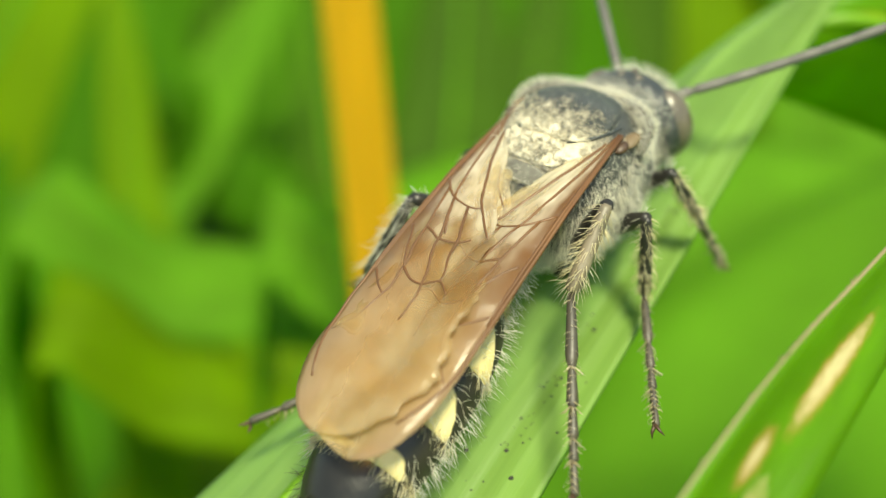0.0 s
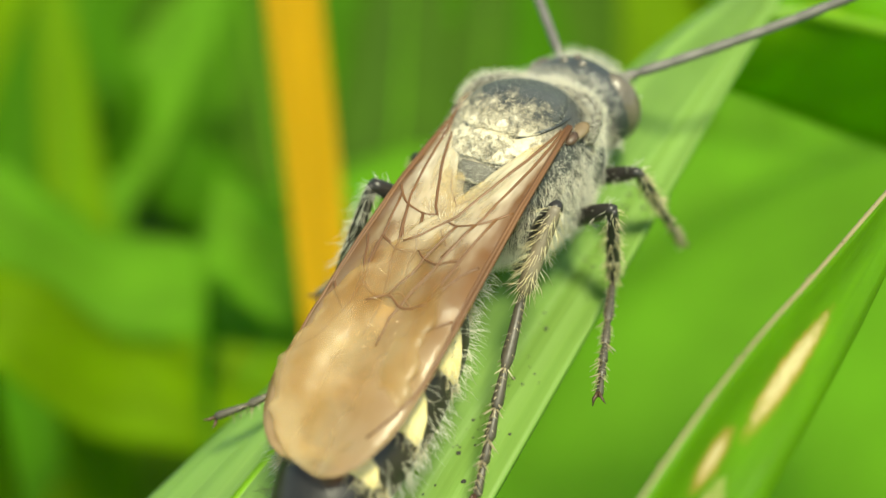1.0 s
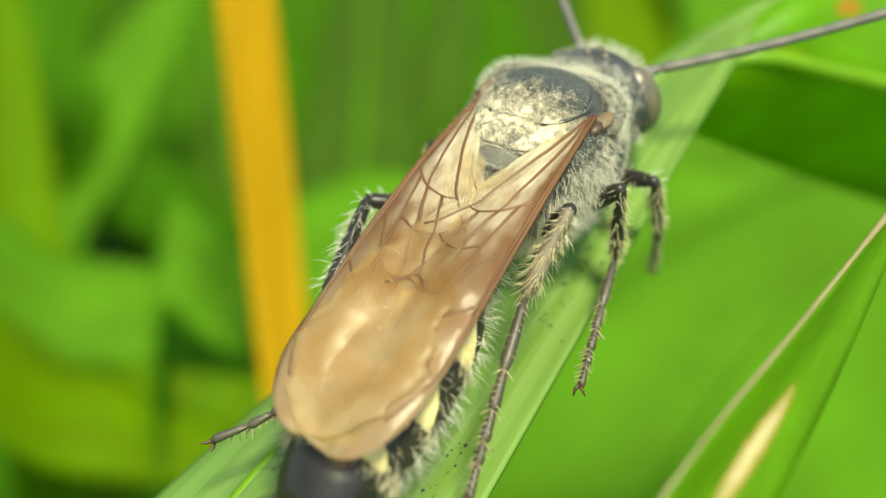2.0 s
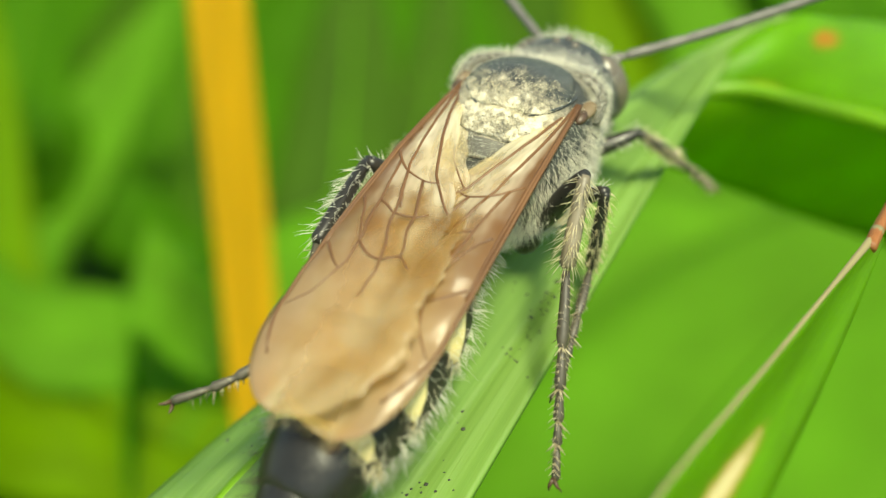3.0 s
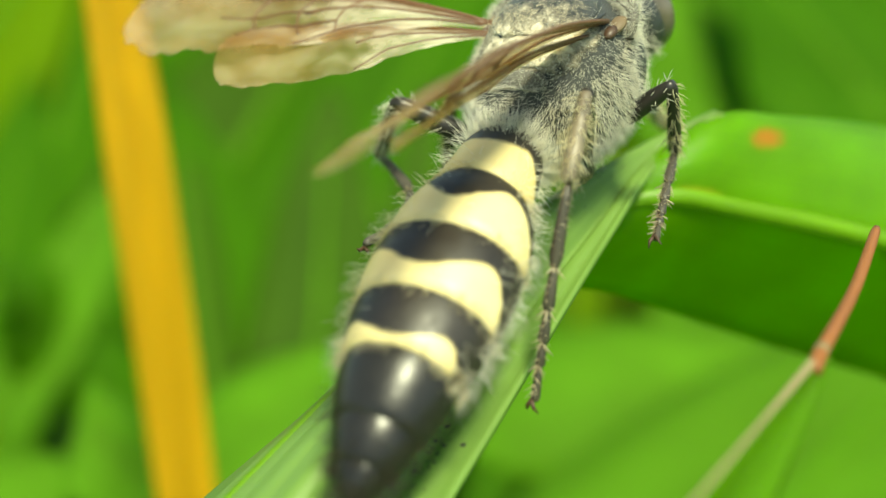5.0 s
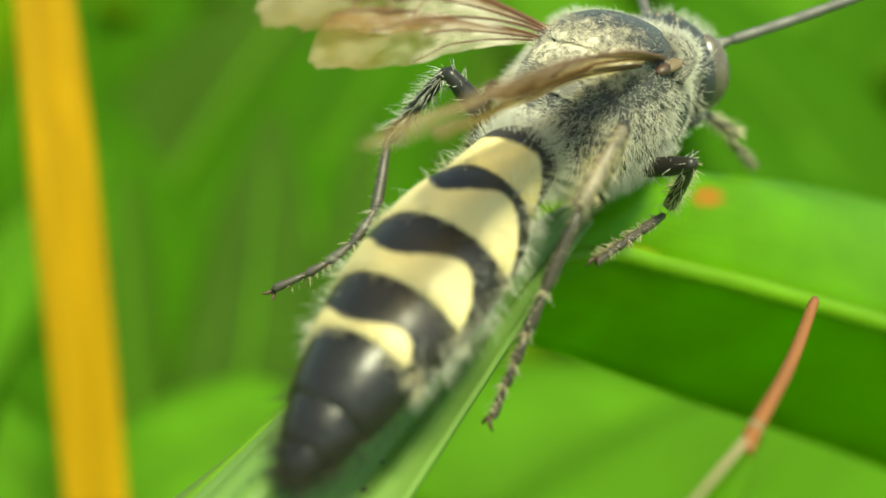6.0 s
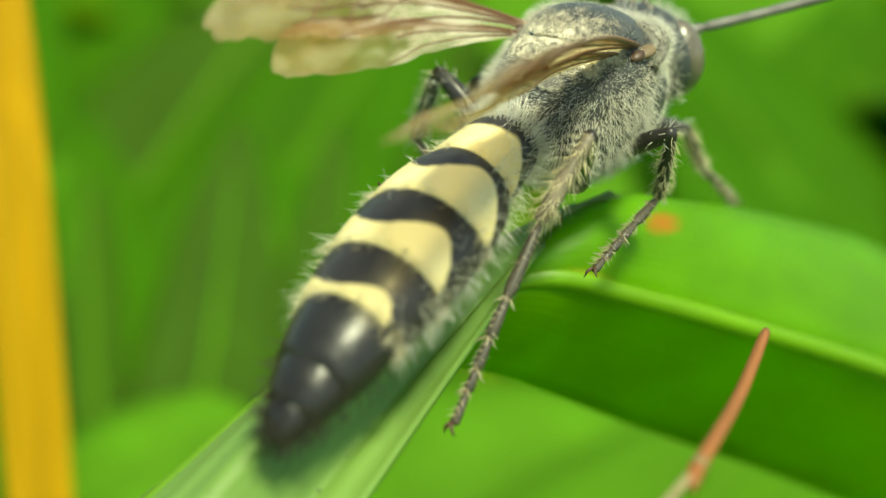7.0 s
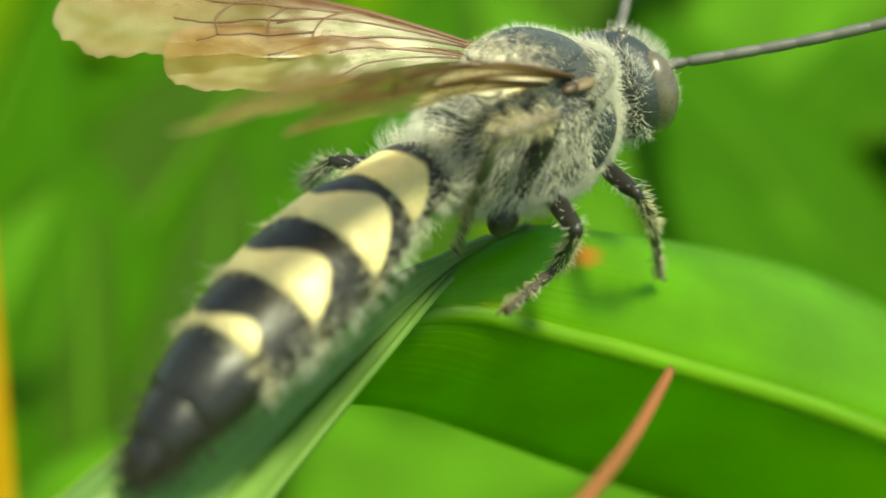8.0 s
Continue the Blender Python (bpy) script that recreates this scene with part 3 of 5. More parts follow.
# ---------------------------------------------------------------- the sward behind
SWARD = ["deep green grass blade out among the sward", "light green broad grass blade in the sun", "yellow-green sunlit grass blade in the sward", "dull dark green grass blade in the sward, toned for the shade between blades"]
for pts, width, side, kind in [
    ([(-24.0, 87.0, -128.0), (-30.0, 81.0, -84.0), (-24.0, 96.0, -77.0), (-16.0, 118.0, -70.0), (-7.0, 141.0, -61.0)], 26, (0.67, -0.74, 0.01), 2),
    ([(-14.0, 91.0, -128.0), (-20.0, 85.0, -87.0), (-10.0, 98.0, -79.0), (8.0, 113.0, -70.0), (27.0, 128.0, -59.0)], 25, (0.67, -0.74, 0.01), 0),
    ([(-2.0, 75.0, -128.0), (-8.0, 69.0, -88.0), (-0.0, 84.0, -80.0), (11.0, 106.0, -71.0), (23.0, 129.0, -61.0)], 31, (0.67, -0.74, 0.01), 0),
    ([(2.0, 60.0, -128.0), (-4.0, 54.0, -84.0), (9.0, 62.0, -78.0), (31.0, 69.0, -69.0), (55.0, 74.0, -60.0)], 26, (0.67, -0.74, 0.01), 2),
    ([(14.0, 48.0, -128.0), (8.0, 42.0, -81.0), (21.0, 49.0, -75.0), (44.0, 56.0, -66.0), (69.0, 60.0, -57.0)], 24, (0.67, -0.74, 0.01), 1),
    ([(22.0, 39.0, -128.0), (16.0, 33.0, -86.0), (27.0, 44.0, -79.0), (42.0, 60.0, -71.0), (57.0, 76.0, -62.0)], 20, (0.67, -0.74, 0.01), 0),
    ([(34.0, 30.0, -128.0), (28.0, 24.0, -88.0), (41.0, 32.0, -82.0), (60.0, 43.0, -73.0), (81.0, 54.0, -63.0)], 21, (0.67, -0.74, 0.01), 1),
    ([(45.0, 17.0, -128.0), (39.0, 11.0, -85.0), (52.0, 20.0, -78.0), (70.0, 33.0, -69.0), (88.0, 47.0, -59.0)], 20, (0.67, -0.74, 0.01), 3),
    ([(55.0, 9.0, -128.0), (49.0, 3.0, -81.0), (65.0, 8.0, -73.0), (91.0, 13.0, -64.0), (119.0, 17.0, -54.0)], 22, (0.67, -0.74, 0.01), 3),
    ([(65.0, -2.0, -128.0), (59.0, -8.0, -92.0), (71.0, 3.0, -85.0), (86.0, 20.0, -76.0), (100.0, 40.0, -66.0)], 22, (0.67, -0.74, 0.01), 1),
    ([(74.0, -15.0, -128.0), (68.0, -21.0, -87.0), (79.0, -11.0, -80.0), (91.0, 9.0, -72.0), (101.0, 31.0, -62.0)], 29, (0.67, -0.74, 0.01), 0),
    ([(89.0, -23.0, -128.0), (83.0, -29.0, -87.0), (99.0, -22.0, -80.0), (121.0, -12.0, -70.0), (143.0, 0.0, -59.0)], 23, (0.67, -0.74, 0.01), 1),
    ([(90.0, -35.0, -128.0), (84.0, -41.0, -85.0), (106.0, -42.0, -78.0), (140.0, -48.0, -69.0), (177.0, -56.0, -59.0)], 21, (0.67, -0.74, 0.01), 2),
    ([(-12.0, 164.0, -128.0), (-18.0, 158.0, -104.0), (-15.0, 189.0, -95.0), (-13.0, 246.0, -79.0), (-12.0, 318.0, -57.0)], 43, (0.67, -0.74, 0.01), 0),
    ([(-3.0, 146.0, -128.0), (-9.0, 140.0, -105.0), (-6.0, 169.0, -97.0), (-4.0, 223.0, -82.0), (-2.0, 291.0, -61.0)], 29, (0.67, -0.74, 0.01), 2),
    ([(13.0, 127.0, -128.0), (7.0, 121.0, -102.0), (11.0, 148.0, -94.0), (16.0, 199.0, -80.0), (21.0, 264.0, -58.0)], 38, (0.67, -0.74, 0.01), 0),
    ([(26.0, 115.0, -128.0), (20.0, 109.0, -98.0), (34.0, 126.0, -90.0), (59.0, 154.0, -74.0), (92.0, 188.0, -51.0)], 31, (0.67, -0.74, 0.01), 0),
    ([(38.0, 89.0, -128.0), (32.0, 83.0, -95.0), (46.0, 99.0, -87.0), (70.0, 125.0, -72.0), (101.0, 157.0, -52.0)], 28, (0.67, -0.74, 0.01), 3),
    ([(50.0, 79.0, -128.0), (44.0, 73.0, -94.0), (56.0, 91.0, -86.0), (76.0, 122.0, -71.0), (102.0, 161.0, -50.0)], 37, (0.67, -0.74, 0.01), 0),
    ([(73.0, 69.0, -128.0), (67.0, 63.0, -106.0), (84.0, 78.0, -97.0), (113.0, 105.0, -81.0), (150.0, 138.0, -58.0)], 36, (0.67, -0.74, 0.01), 0),
    ([(78.0, 50.0, -128.0), (72.0, 44.0, -98.0), (84.0, 63.0, -90.0), (101.0, 98.0, -75.0), (122.0, 143.0, -54.0)], 39, (0.67, -0.74, 0.01), 0),
    ([(92.0, 32.0, -128.0), (86.0, 26.0, -97.0), (102.0, 39.0, -89.0), (129.0, 62.0, -74.0), (163.0, 92.0, -53.0)], 30, (0.67, -0.74, 0.01), 1),
    ([(113.0, 20.0, -128.0), (107.0, 14.0, -107.0), (126.0, 25.0, -98.0), (159.0, 47.0, -83.0), (199.0, 75.0, -61.0)], 41, (0.67, -0.74, 0.01), 1),
    ([(127.0, 3.0, -128.0), (121.0, -3.0, -95.0), (136.0, 14.0, -86.0), (157.0, 47.0, -71.0), (181.0, 91.0, -48.0)], 42, (0.67, -0.74, 0.01), 0),
    ([(134.0, -13.0, -128.0), (128.0, -19.0, -99.0), (151.0, -12.0, -91.0), (190.0, -2.0, -76.0), (239.0, 12.0, -55.0)], 39, (0.67, -0.74, 0.01), 2),
    ([(153.0, -29.0, -128.0), (147.0, -35.0, -98.0), (171.0, -30.0, -90.0), (213.0, -20.0, -74.0), (265.0, -8.0, -52.0)], 26, (0.67, -0.74, 0.01), 0),
    ([(1.0, 237.0, -128.0), (-5.0, 231.0, -122.0), (18.0, 252.0, -102.0), (62.0, 282.0, -72.0), (113.0, 311.0, -41.0)], 52, (0.67, -0.74, 0.01), 0),
    ([(18.0, 210.0, -128.0), (12.0, 204.0, -116.0), (19.0, 242.0, -98.0), (24.0, 313.0, -69.0), (26.0, 394.0, -40.0)], 61, (0.67, -0.74, 0.01), 0),
    ([(39.0, 209.0, -128.0), (33.0, 203.0, -114.0), (59.0, 222.0, -93.0), (110.0, 248.0, -61.0), (168.0, 273.0, -27.0)], 58, (0.67, -0.74, 0.01), 2),
    ([(60.0, 173.0, -128.0), (54.0, 167.0, -121.0), (76.0, 189.0, -102.0), (117.0, 223.0, -71.0), (162.0, 259.0, -40.0)], 56, (0.67, -0.74, 0.01), 0),
    ([(74.0, 157.0, -128.0), (68.0, 151.0, -120.0), (96.0, 167.0, -100.0), (149.0, 188.0, -69.0), (210.0, 206.0, -37.0)], 57, (0.67, -0.74, 0.01), 3),
    ([(91.0, 138.0, -128.0), (85.0, 132.0, -117.0), (114.0, 147.0, -98.0), (169.0, 165.0, -67.0), (231.0, 181.0, -35.0)], 53, (0.67, -0.74, 0.01), 0),
    ([(116.0, 111.0, -128.0), (110.0, 105.0, -121.0), (136.0, 123.0, -102.0), (181.0, 153.0, -71.0), (230.0, 184.0, -40.0)], 43, (0.67, -0.74, 0.01), 3),
    ([(141.0, 100.0, -128.0), (135.0, 94.0, -119.0), (156.0, 120.0, -99.0), (189.0, 167.0, -67.0), (223.0, 220.0, -33.0)], 59, (0.67, -0.74, 0.01), 2),
    ([(158.0, 71.0, -128.0), (152.0, 65.0, -126.0), (185.0, 77.0, -106.0), (244.0, 93.0, -74.0), (310.0, 107.0, -42.0)], 36, (0.67, -0.74, 0.01), 0),
    ([(188.0, 53.0, -128.0), (182.0, 47.0, -126.0), (202.0, 76.0, -105.0), (228.0, 132.0, -72.0), (254.0, 196.0, -38.0)], 48, (0.67, -0.74, 0.01), 1),
    ([(188.0, 22.0, -128.0), (182.0, 16.0, -117.0), (201.0, 40.0, -98.0), (228.0, 87.0, -69.0), (254.0, 141.0, -39.0)], 58, (0.67, -0.74, 0.01), 0),
    ([(203.0, 11.0, -128.0), (197.0, 5.0, -102.0), (225.0, 20.0, -82.0), (271.0, 47.0, -51.0), (320.0, 76.0, -19.0)], 56, (0.67, -0.74, 0.01), 0),
    ([(229.0, -16.0, -128.0), (223.0, -22.0, -112.0), (248.0, -3.0, -93.0), (285.0, 33.0, -63.0), (323.0, 76.0, -31.0)], 60, (0.67, -0.74, 0.01), 2),
    ([(250.0, -34.0, -128.0), (244.0, -40.0, -121.0), (280.0, -32.0, -101.0), (343.0, -21.0, -70.0), (411.0, -10.0, -37.0)], 54, (0.67, -0.74, 0.01), 0),
    ([(32.0, 370.0, -128.0), (26.0, 364.0, -124.0), (57.0, 414.0, -88.0), (102.0, 472.0, -44.0), (156.0, 533.0, 12.0)], 90, (0.67, -0.74, 0.01), 0),
    ([(63.0, 366.0, -128.0), (57.0, 360.0, -129.0), (99.0, 403.0, -90.0), (165.0, 444.0, -43.0), (244.0, 486.0, 17.0)], 92, (0.67, -0.74, 0.01), 2),
    ([(93.0, 345.0, -128.0), (87.0, 339.0, -120.0), (131.0, 381.0, -79.0), (199.0, 424.0, -30.0), (279.0, 467.0, 32.0)], 60, (0.67, -0.74, 0.01), 0),
    ([(115.0, 281.0, -128.0), (109.0, 275.0, -123.0), (132.0, 334.0, -87.0), (151.0, 423.0, -43.0), (170.0, 525.0, 13.0)], 71, (0.67, -0.74, 0.01), 0),
    ([(152.0, 251.0, -128.0), (146.0, 245.0, -128.0), (179.0, 294.0, -90.0), (219.0, 363.0, -45.0), (262.0, 440.0, 12.0)], 92, (0.67, -0.74, 0.01), 0),
    ([(178.0, 214.0, -128.0), (172.0, 208.0, -120.0), (226.0, 234.0, -83.0), (310.0, 250.0, -37.0), (408.0, 265.0, 20.0)], 74, (0.67, -0.74, 0.01), 2),
    ([(212.0, 183.0, -128.0), (206.0, 177.0, -108.0), (261.0, 201.0, -69.0), (344.0, 219.0, -23.0), (441.0, 236.0, 36.0)], 61, (0.67, -0.74, 0.01), 3),
    ([(235.0, 152.0, -128.0), (229.0, 146.0, -119.0), (265.0, 191.0, -82.0), (303.0, 259.0, -37.0), (343.0, 338.0, 19.0)], 87, (0.67, -0.74, 0.01), 0),
    ([(253.0, 123.0, -128.0), (247.0, 117.0, -105.0), (305.0, 136.0, -68.0), (393.0, 146.0, -23.0), (493.0, 155.0, 34.0)], 57, (0.67, -0.74, 0.01), 1),
    ([(326.0, 97.0, -128.0), (320.0, 91.0, -117.0), (365.0, 134.0, -75.0), (414.0, 201.0, -25.0), (464.0, 279.0, 37.0)], 69, (0.67, -0.74, 0.01), 0),
    ([(349.0, 62.0, -128.0), (343.0, 56.0, -120.0), (402.0, 82.0, -79.0), (480.0, 114.0, -30.0), (567.0, 150.0, 32.0)], 52, (0.67, -0.74, 0.01), 3),
    ([(367.0, 28.0, -128.0), (361.0, 22.0, -123.0), (418.0, 48.0, -83.0), (491.0, 82.0, -36.0), (572.0, 122.0, 24.0)], 51, (0.67, -0.74, 0.01), 2),
    ([(399.0, 2.0, -128.0), (393.0, -4.0, -114.0), (447.0, 26.0, -73.0), (510.0, 74.0, -25.0), (577.0, 131.0, 36.0)], 83, (0.67, -0.74, 0.01), 0),
    ([(84.0, 562.0, -128.0), (78.0, 556.0, -115.0), (109.0, 644.0, -67.0), (151.0, 772.0, 4.0), (202.0, 925.0, 95.0)], 138, (0.67, -0.74, 0.01), 1),
    ([(133.0, 561.0, -128.0), (127.0, 555.0, -137.0), (191.0, 618.0, -85.0), (302.0, 685.0, -8.0), (439.0, 759.0, 91.0)], 116, (0.67, -0.74, 0.01), 0),
    ([(174.0, 504.0, -128.0), (168.0, 498.0, -135.0), (208.0, 586.0, -84.0), (257.0, 719.0, -10.0), (315.0, 877.0, 86.0)], 119, (0.67, -0.74, 0.01), 2),
    ([(206.0, 423.0, -128.0), (200.0, 417.0, -105.0), (256.0, 478.0, -57.0), (342.0, 556.0, 15.0), (446.0, 647.0, 107.0)], 99, (0.67, -0.74, 0.01), 1),
    ([(254.0, 420.0, -128.0), (248.0, 414.0, -125.0), (321.0, 465.0, -73.0), (443.0, 517.0, 4.0), (591.0, 576.0, 103.0)], 140, (0.67, -0.74, 0.01), 0),
    ([(310.0, 359.0, -128.0), (304.0, 353.0, -125.0), (381.0, 400.0, -73.0), (507.0, 448.0, 4.0), (660.0, 502.0, 103.0)], 142, (0.67, -0.74, 0.01), 1),
    ([(321.0, 292.0, -128.0), (315.0, 286.0, -130.0), (384.0, 333.0, -82.0), (490.0, 390.0, -12.0), (618.0, 456.0, 79.0)], 82, (0.67, -0.74, 0.01), 0),
    ([(367.0, 249.0, -128.0), (361.0, 243.0, -114.0), (443.0, 277.0, -64.0), (575.0, 307.0, 8.0), (734.0, 340.0, 101.0)], 144, (0.67, -0.74, 0.01), 2),
    ([(427.0, 215.0, -128.0), (421.0, 209.0, -101.0), (491.0, 260.0, -49.0), (588.0, 336.0, 27.0), (701.0, 428.0, 125.0)], 143, (0.67, -0.74, 0.01), 1),
    ([(433.0, 148.0, -128.0), (427.0, 142.0, -122.0), (510.0, 170.0, -75.0), (638.0, 197.0, -7.0), (792.0, 229.0, 82.0)], 124, (0.67, -0.74, 0.01), 0),
    ([(492.0, 115.0, -128.0), (486.0, 109.0, -125.0), (565.0, 146.0, -76.0), (678.0, 199.0, -4.0), (811.0, 263.0, 88.0)], 126, (0.67, -0.74, 0.01), 1),
    ([(551.0, 68.0, -128.0), (545.0, 62.0, -123.0), (635.0, 91.0, -72.0), (766.0, 128.0, 2.0), (922.0, 172.0, 98.0)], 99, (0.67, -0.74, 0.01), 0),
    ([(627.0, 17.0, -128.0), (621.0, 11.0, -111.0), (699.0, 58.0, -58.0), (794.0, 142.0, 20.0), (903.0, 247.0, 120.0)], 111, (0.67, -0.74, 0.01), 0),
    ([(23.0, 19.0, -128.0), (17.0, 13.0, -61.0), (38.0, 17.0, -53.0), (65.0, 18.0, -49.0), (103.0, 15.0, -47.0)], 34, (0.67, -0.74, 0.01), 1),
    ([(43.0, 12.0, -128.0), (37.0, 6.0, -76.0), (67.0, 3.0, -64.0), (97.0, -2.0, -59.0)], 34, (0.67, -0.74, 0.01), 1),
    ([(27, 101, -128), (31, 105, -72), (42, 108, -60), (54, 110, -50), (66, 111, -40)], 11, (0.67, -0.74, 0.01), 1),
    ([(36, 106, -128), (40, 110, -55), (44, 106, -61), (48, 101, -66), (53, 96, -72), (57, 88, -82)], 11, (0.35, 0.35, 0.87), 0),
    ([(-6, 55, -128), (-2, 59, -36), (7, 53, -38), (13, 49, -40), (18, 45, -43), (23, 41, -48)], 9, (0.6, 0.6, 0.42), 1),
    ([(-9, 47, -128), (-5, 51, -40), (3, 46, -42), (8, 42, -45), (15, 36, -50)], 8, (0.6, 0.6, 0.42), 2),
    ([(34, 55, -128), (38, 59, -59), (48, 64, -48), (55, 69, -39), (64, 76, -26)], 14, (0.67, -0.74, 0.01), 3),
    ([(50, 57, -128), (54, 61, -54), (62, 65, -46), (69, 69, -38), (77, 74, -28)], 7, (0.67, -0.74, 0.01), 3),
    ([(1, 53, -128), (5, 57, -61), (12, 66, -47), (19, 76, -34), (26, 86, -21)], 6, (0.67, -0.74, 0.01), 2),
    ([(2, 36, -128), (8, 42, -37), (14, 39, -34), (20, 37, -31), (25, 35, -30), (28, 35, -30)], 9, (0.6, 0.6, 0.42), 1),
    ([(40, 43, -128), (46, 49, -52), (56, 42, -49), (66, 34, -49), (77, 25, -51), (90, 15, -55)], 16, (0.6, 0.6, 0.42), 1),
]:
    grass_blade(SWARD[kind], pts, width, side, GREENS[kind], 0.10, group="sward blades", n=22)


def far_grass():
    """Countless blades further off, one mesh."""
    rng = np.random.default_rng(8)
    geos = []
    for k in range(500):
        r, q = 420 + 1600 * rng.random() ** 1.6, radians(rng.uniform(-35, 115))
        x, y = -20 + r * math.cos(q), -15 + r * math.sin(q)
        h, lean, turn = rng.uniform(50, 90) * (1 + r / 1600), rng.uniform(0.8, 1.6), rng.uniform(0, 6.283)
        sp = [V(x + math.cos(turn) * lean * h * t * t, y + math.sin(turn) * lean * h * t * t, -130 + h * t * (1 - 0.3 * lean * t)) for t in np.linspace(0, 1, 6)]
        q2 = turn + 1.57
        geos.append(sheet(blade_grid(np.array(sp), rng.uniform(14.0, 26.0) * (1 + r / 700) * np.array([0.8, 1, 1, 0.9, 0.6, 0.08]), (math.cos(q2), math.sin(q2), 0), 0.2, 3), 0.2))
    for i in range(3):
        ob = part("grass", joined(*geos[i::3]), GREENS[i])
        tagged(ob, SWARD[i].replace("blade", "blades"), "grass", kind="stuff")


far_grass()

# ---------------------------------------------------------------- the wasp
wasp = new("wasp")
tagged(wasp, "hairy black wasp with yellow-banded abdomen and amber wings", "wasp")

# thorax: rings along x with the half width, the top and the bottom
TH = [(-2.34, 0.36, 0.22, -0.50), (-2.20, 0.66, 0.48, -0.90), (-1.9, 1.02, 0.80, -1.28), (-1.35, 1.48, 1.22, -1.66), (-0.6, 1.84, 1.62, -1.93), (0.3, 2.00, 1.92, -2.05),
      (1.1, 1.93, 1.95, -2.0), (1.8, 1.70, 1.65, -1.8), (2.35, 1.33, 1.15, -1.45), (2.75, 0.90, 0.60, -1.0), (2.95, 0.57, 0.3, -0.6)]


def body_rings(rows, m=36, power=0.85):
    rings = []
    for x, w, top, bot in rows:
        c, h = (top + bot) / 2, (top - bot) / 2
        ring = []
        for j in range(m):
            q = 2 * math.pi * j / m
            y, z = math.cos(q), math.sin(q)
            ring.append(V(x, w * math.copysign(abs(y) ** power, y), c + h * math.copysign(abs(z) ** power, z)))
        rings.append(ring)
    return rings


def interp_rows(rows, n):
    r = np.array(rows)
    return smooth_path(list(r), n)


thorax_geo = rings_geo(body_rings(interp_rows(TH, 34)))
thorax = part("thorax", thorax_geo, DUSTED, wasp, "black thorax under dense grey-white hair")


def cap_plate(x0, x1, width, rise, n=16, m=18):
    """A domed plate on the back of the thorax between x0 and x1."""
    prof = interp_rows(TH, 60)
    g = []
    for i in range(n):
        x = x0 + (x1 - x0) * i / (n - 1)
        w = np.interp(x, prof[:, 0], prof[:, 1])
        top = np.interp(x, prof[:, 0], prof[:, 2])
        bot = np.interp(x, prof[:, 0], prof[:, 3])
        c, h = (top + bot) / 2, (top - bot) / 2
        ends = math.sin(math.pi * min(max((i + 0.35) / (n - 0.3), 0), 1)) ** 0.35
        row = []
        for j in range(m):
            q = math.pi / 2 + (j / (m - 1) - 0.5) * width * ends
            y, z = math.cos(q), math.sin(q)
            rr = 1 + rise * math.sin(math.pi * j / (m - 1)) ** 0.5 * ends
            row.append(V(x, w * math.copysign(abs(y) ** 0.85, y) * rr, c + h * abs(z) ** 0.85 * rr))
        g.append(row)
    return sheet(g, 0.10)


scutum_geo = cap_plate(-0.35, 2.05, 1.40, 0.012)
scutum = part("scutum", scutum_geo, DUSTED, wasp, "shiny blue-black punctate shield")
scutellum_geo = cap_plate(-1.12, -0.45, 0.95, 0.012)
scutellum = part("scutellum", scutellum_geo, DUSTED, wasp, "black plate dusted with pollen")
meta_geo = cap_plate(-1.62, -1.22, 1.1, 0.04)
part("metanotum", meta_geo, GREYSKIN, wasp)
pron_geo = joined(*[tube(smooth_path([(1.0, s * 1.98, 0.75), (1.7, s * 1.85, 1.15), (2.2, s * 1.2, 1.15), (2.4, 0.0, 1.08)], 10), [0.10, 0.14, 0.16, 0.16, 0.16, 0.16, 0.16, 0.16, 0.15, 0.14], 8) for s in (1, -1)])
part("pronotum", pron_geo, GREYSKIN, wasp, "pale-haired collar")
neck_geo = tube([(2.6, 0, 0.1), (3.1, 0, 0.0), (3.5, 0, -0.05)], [0.8, 0.65, 0.7], 16)
part("neck", neck_geo, GREYSKIN, wasp)
for s in (1, -1):
    part("tegula", ellipsoid((0.98, s * 1.74, 1.16), (0.36, 0.22, 0.13), 10, 14), TAN, wasp, "tan shell over the wing base")
    part("wing_base", ellipsoid((0.6, s * 1.72, 1.20), (0.26, 0.17, 0.13), 8, 12), HINGE, wasp, "brown wing hinge")

for s in (1, -1):
    part("axilla", tube(smooth_path([(1.05, s * 1.46, 1.44), (0.6, s * 1.38, 1.54), (0.1, s * 1.16, 1.62), (-0.36, s * 0.72, 1.66)], 10), [0.02, 0.04, 0.05, 0.06, 0.06, 0.06, 0.06, 0.05, 0.04, 0.02], 8), PUNCTATE, wasp, "bare black groove beside the shield")
for s in (1, -1):
    part("flank_plate", ellipsoid((1.35, s * 1.78, -0.35), (0.52, 0.20, 0.85), 10, 14, lambda p, d: V(p[0] + 0.25 * d[2], p[1] - 0.10 * s * d[2] ** 2, p[2])), PUNCTATE, wasp, "bare black plate on the flank")
    part("flank_plate", ellipsoid((0.75, s * 1.98, 0.35), (0.30, 0.10, 0.16), 8, 12), PUNCTATE, wasp)

# pollen dusted over the rear of the scutum and on the scutellum


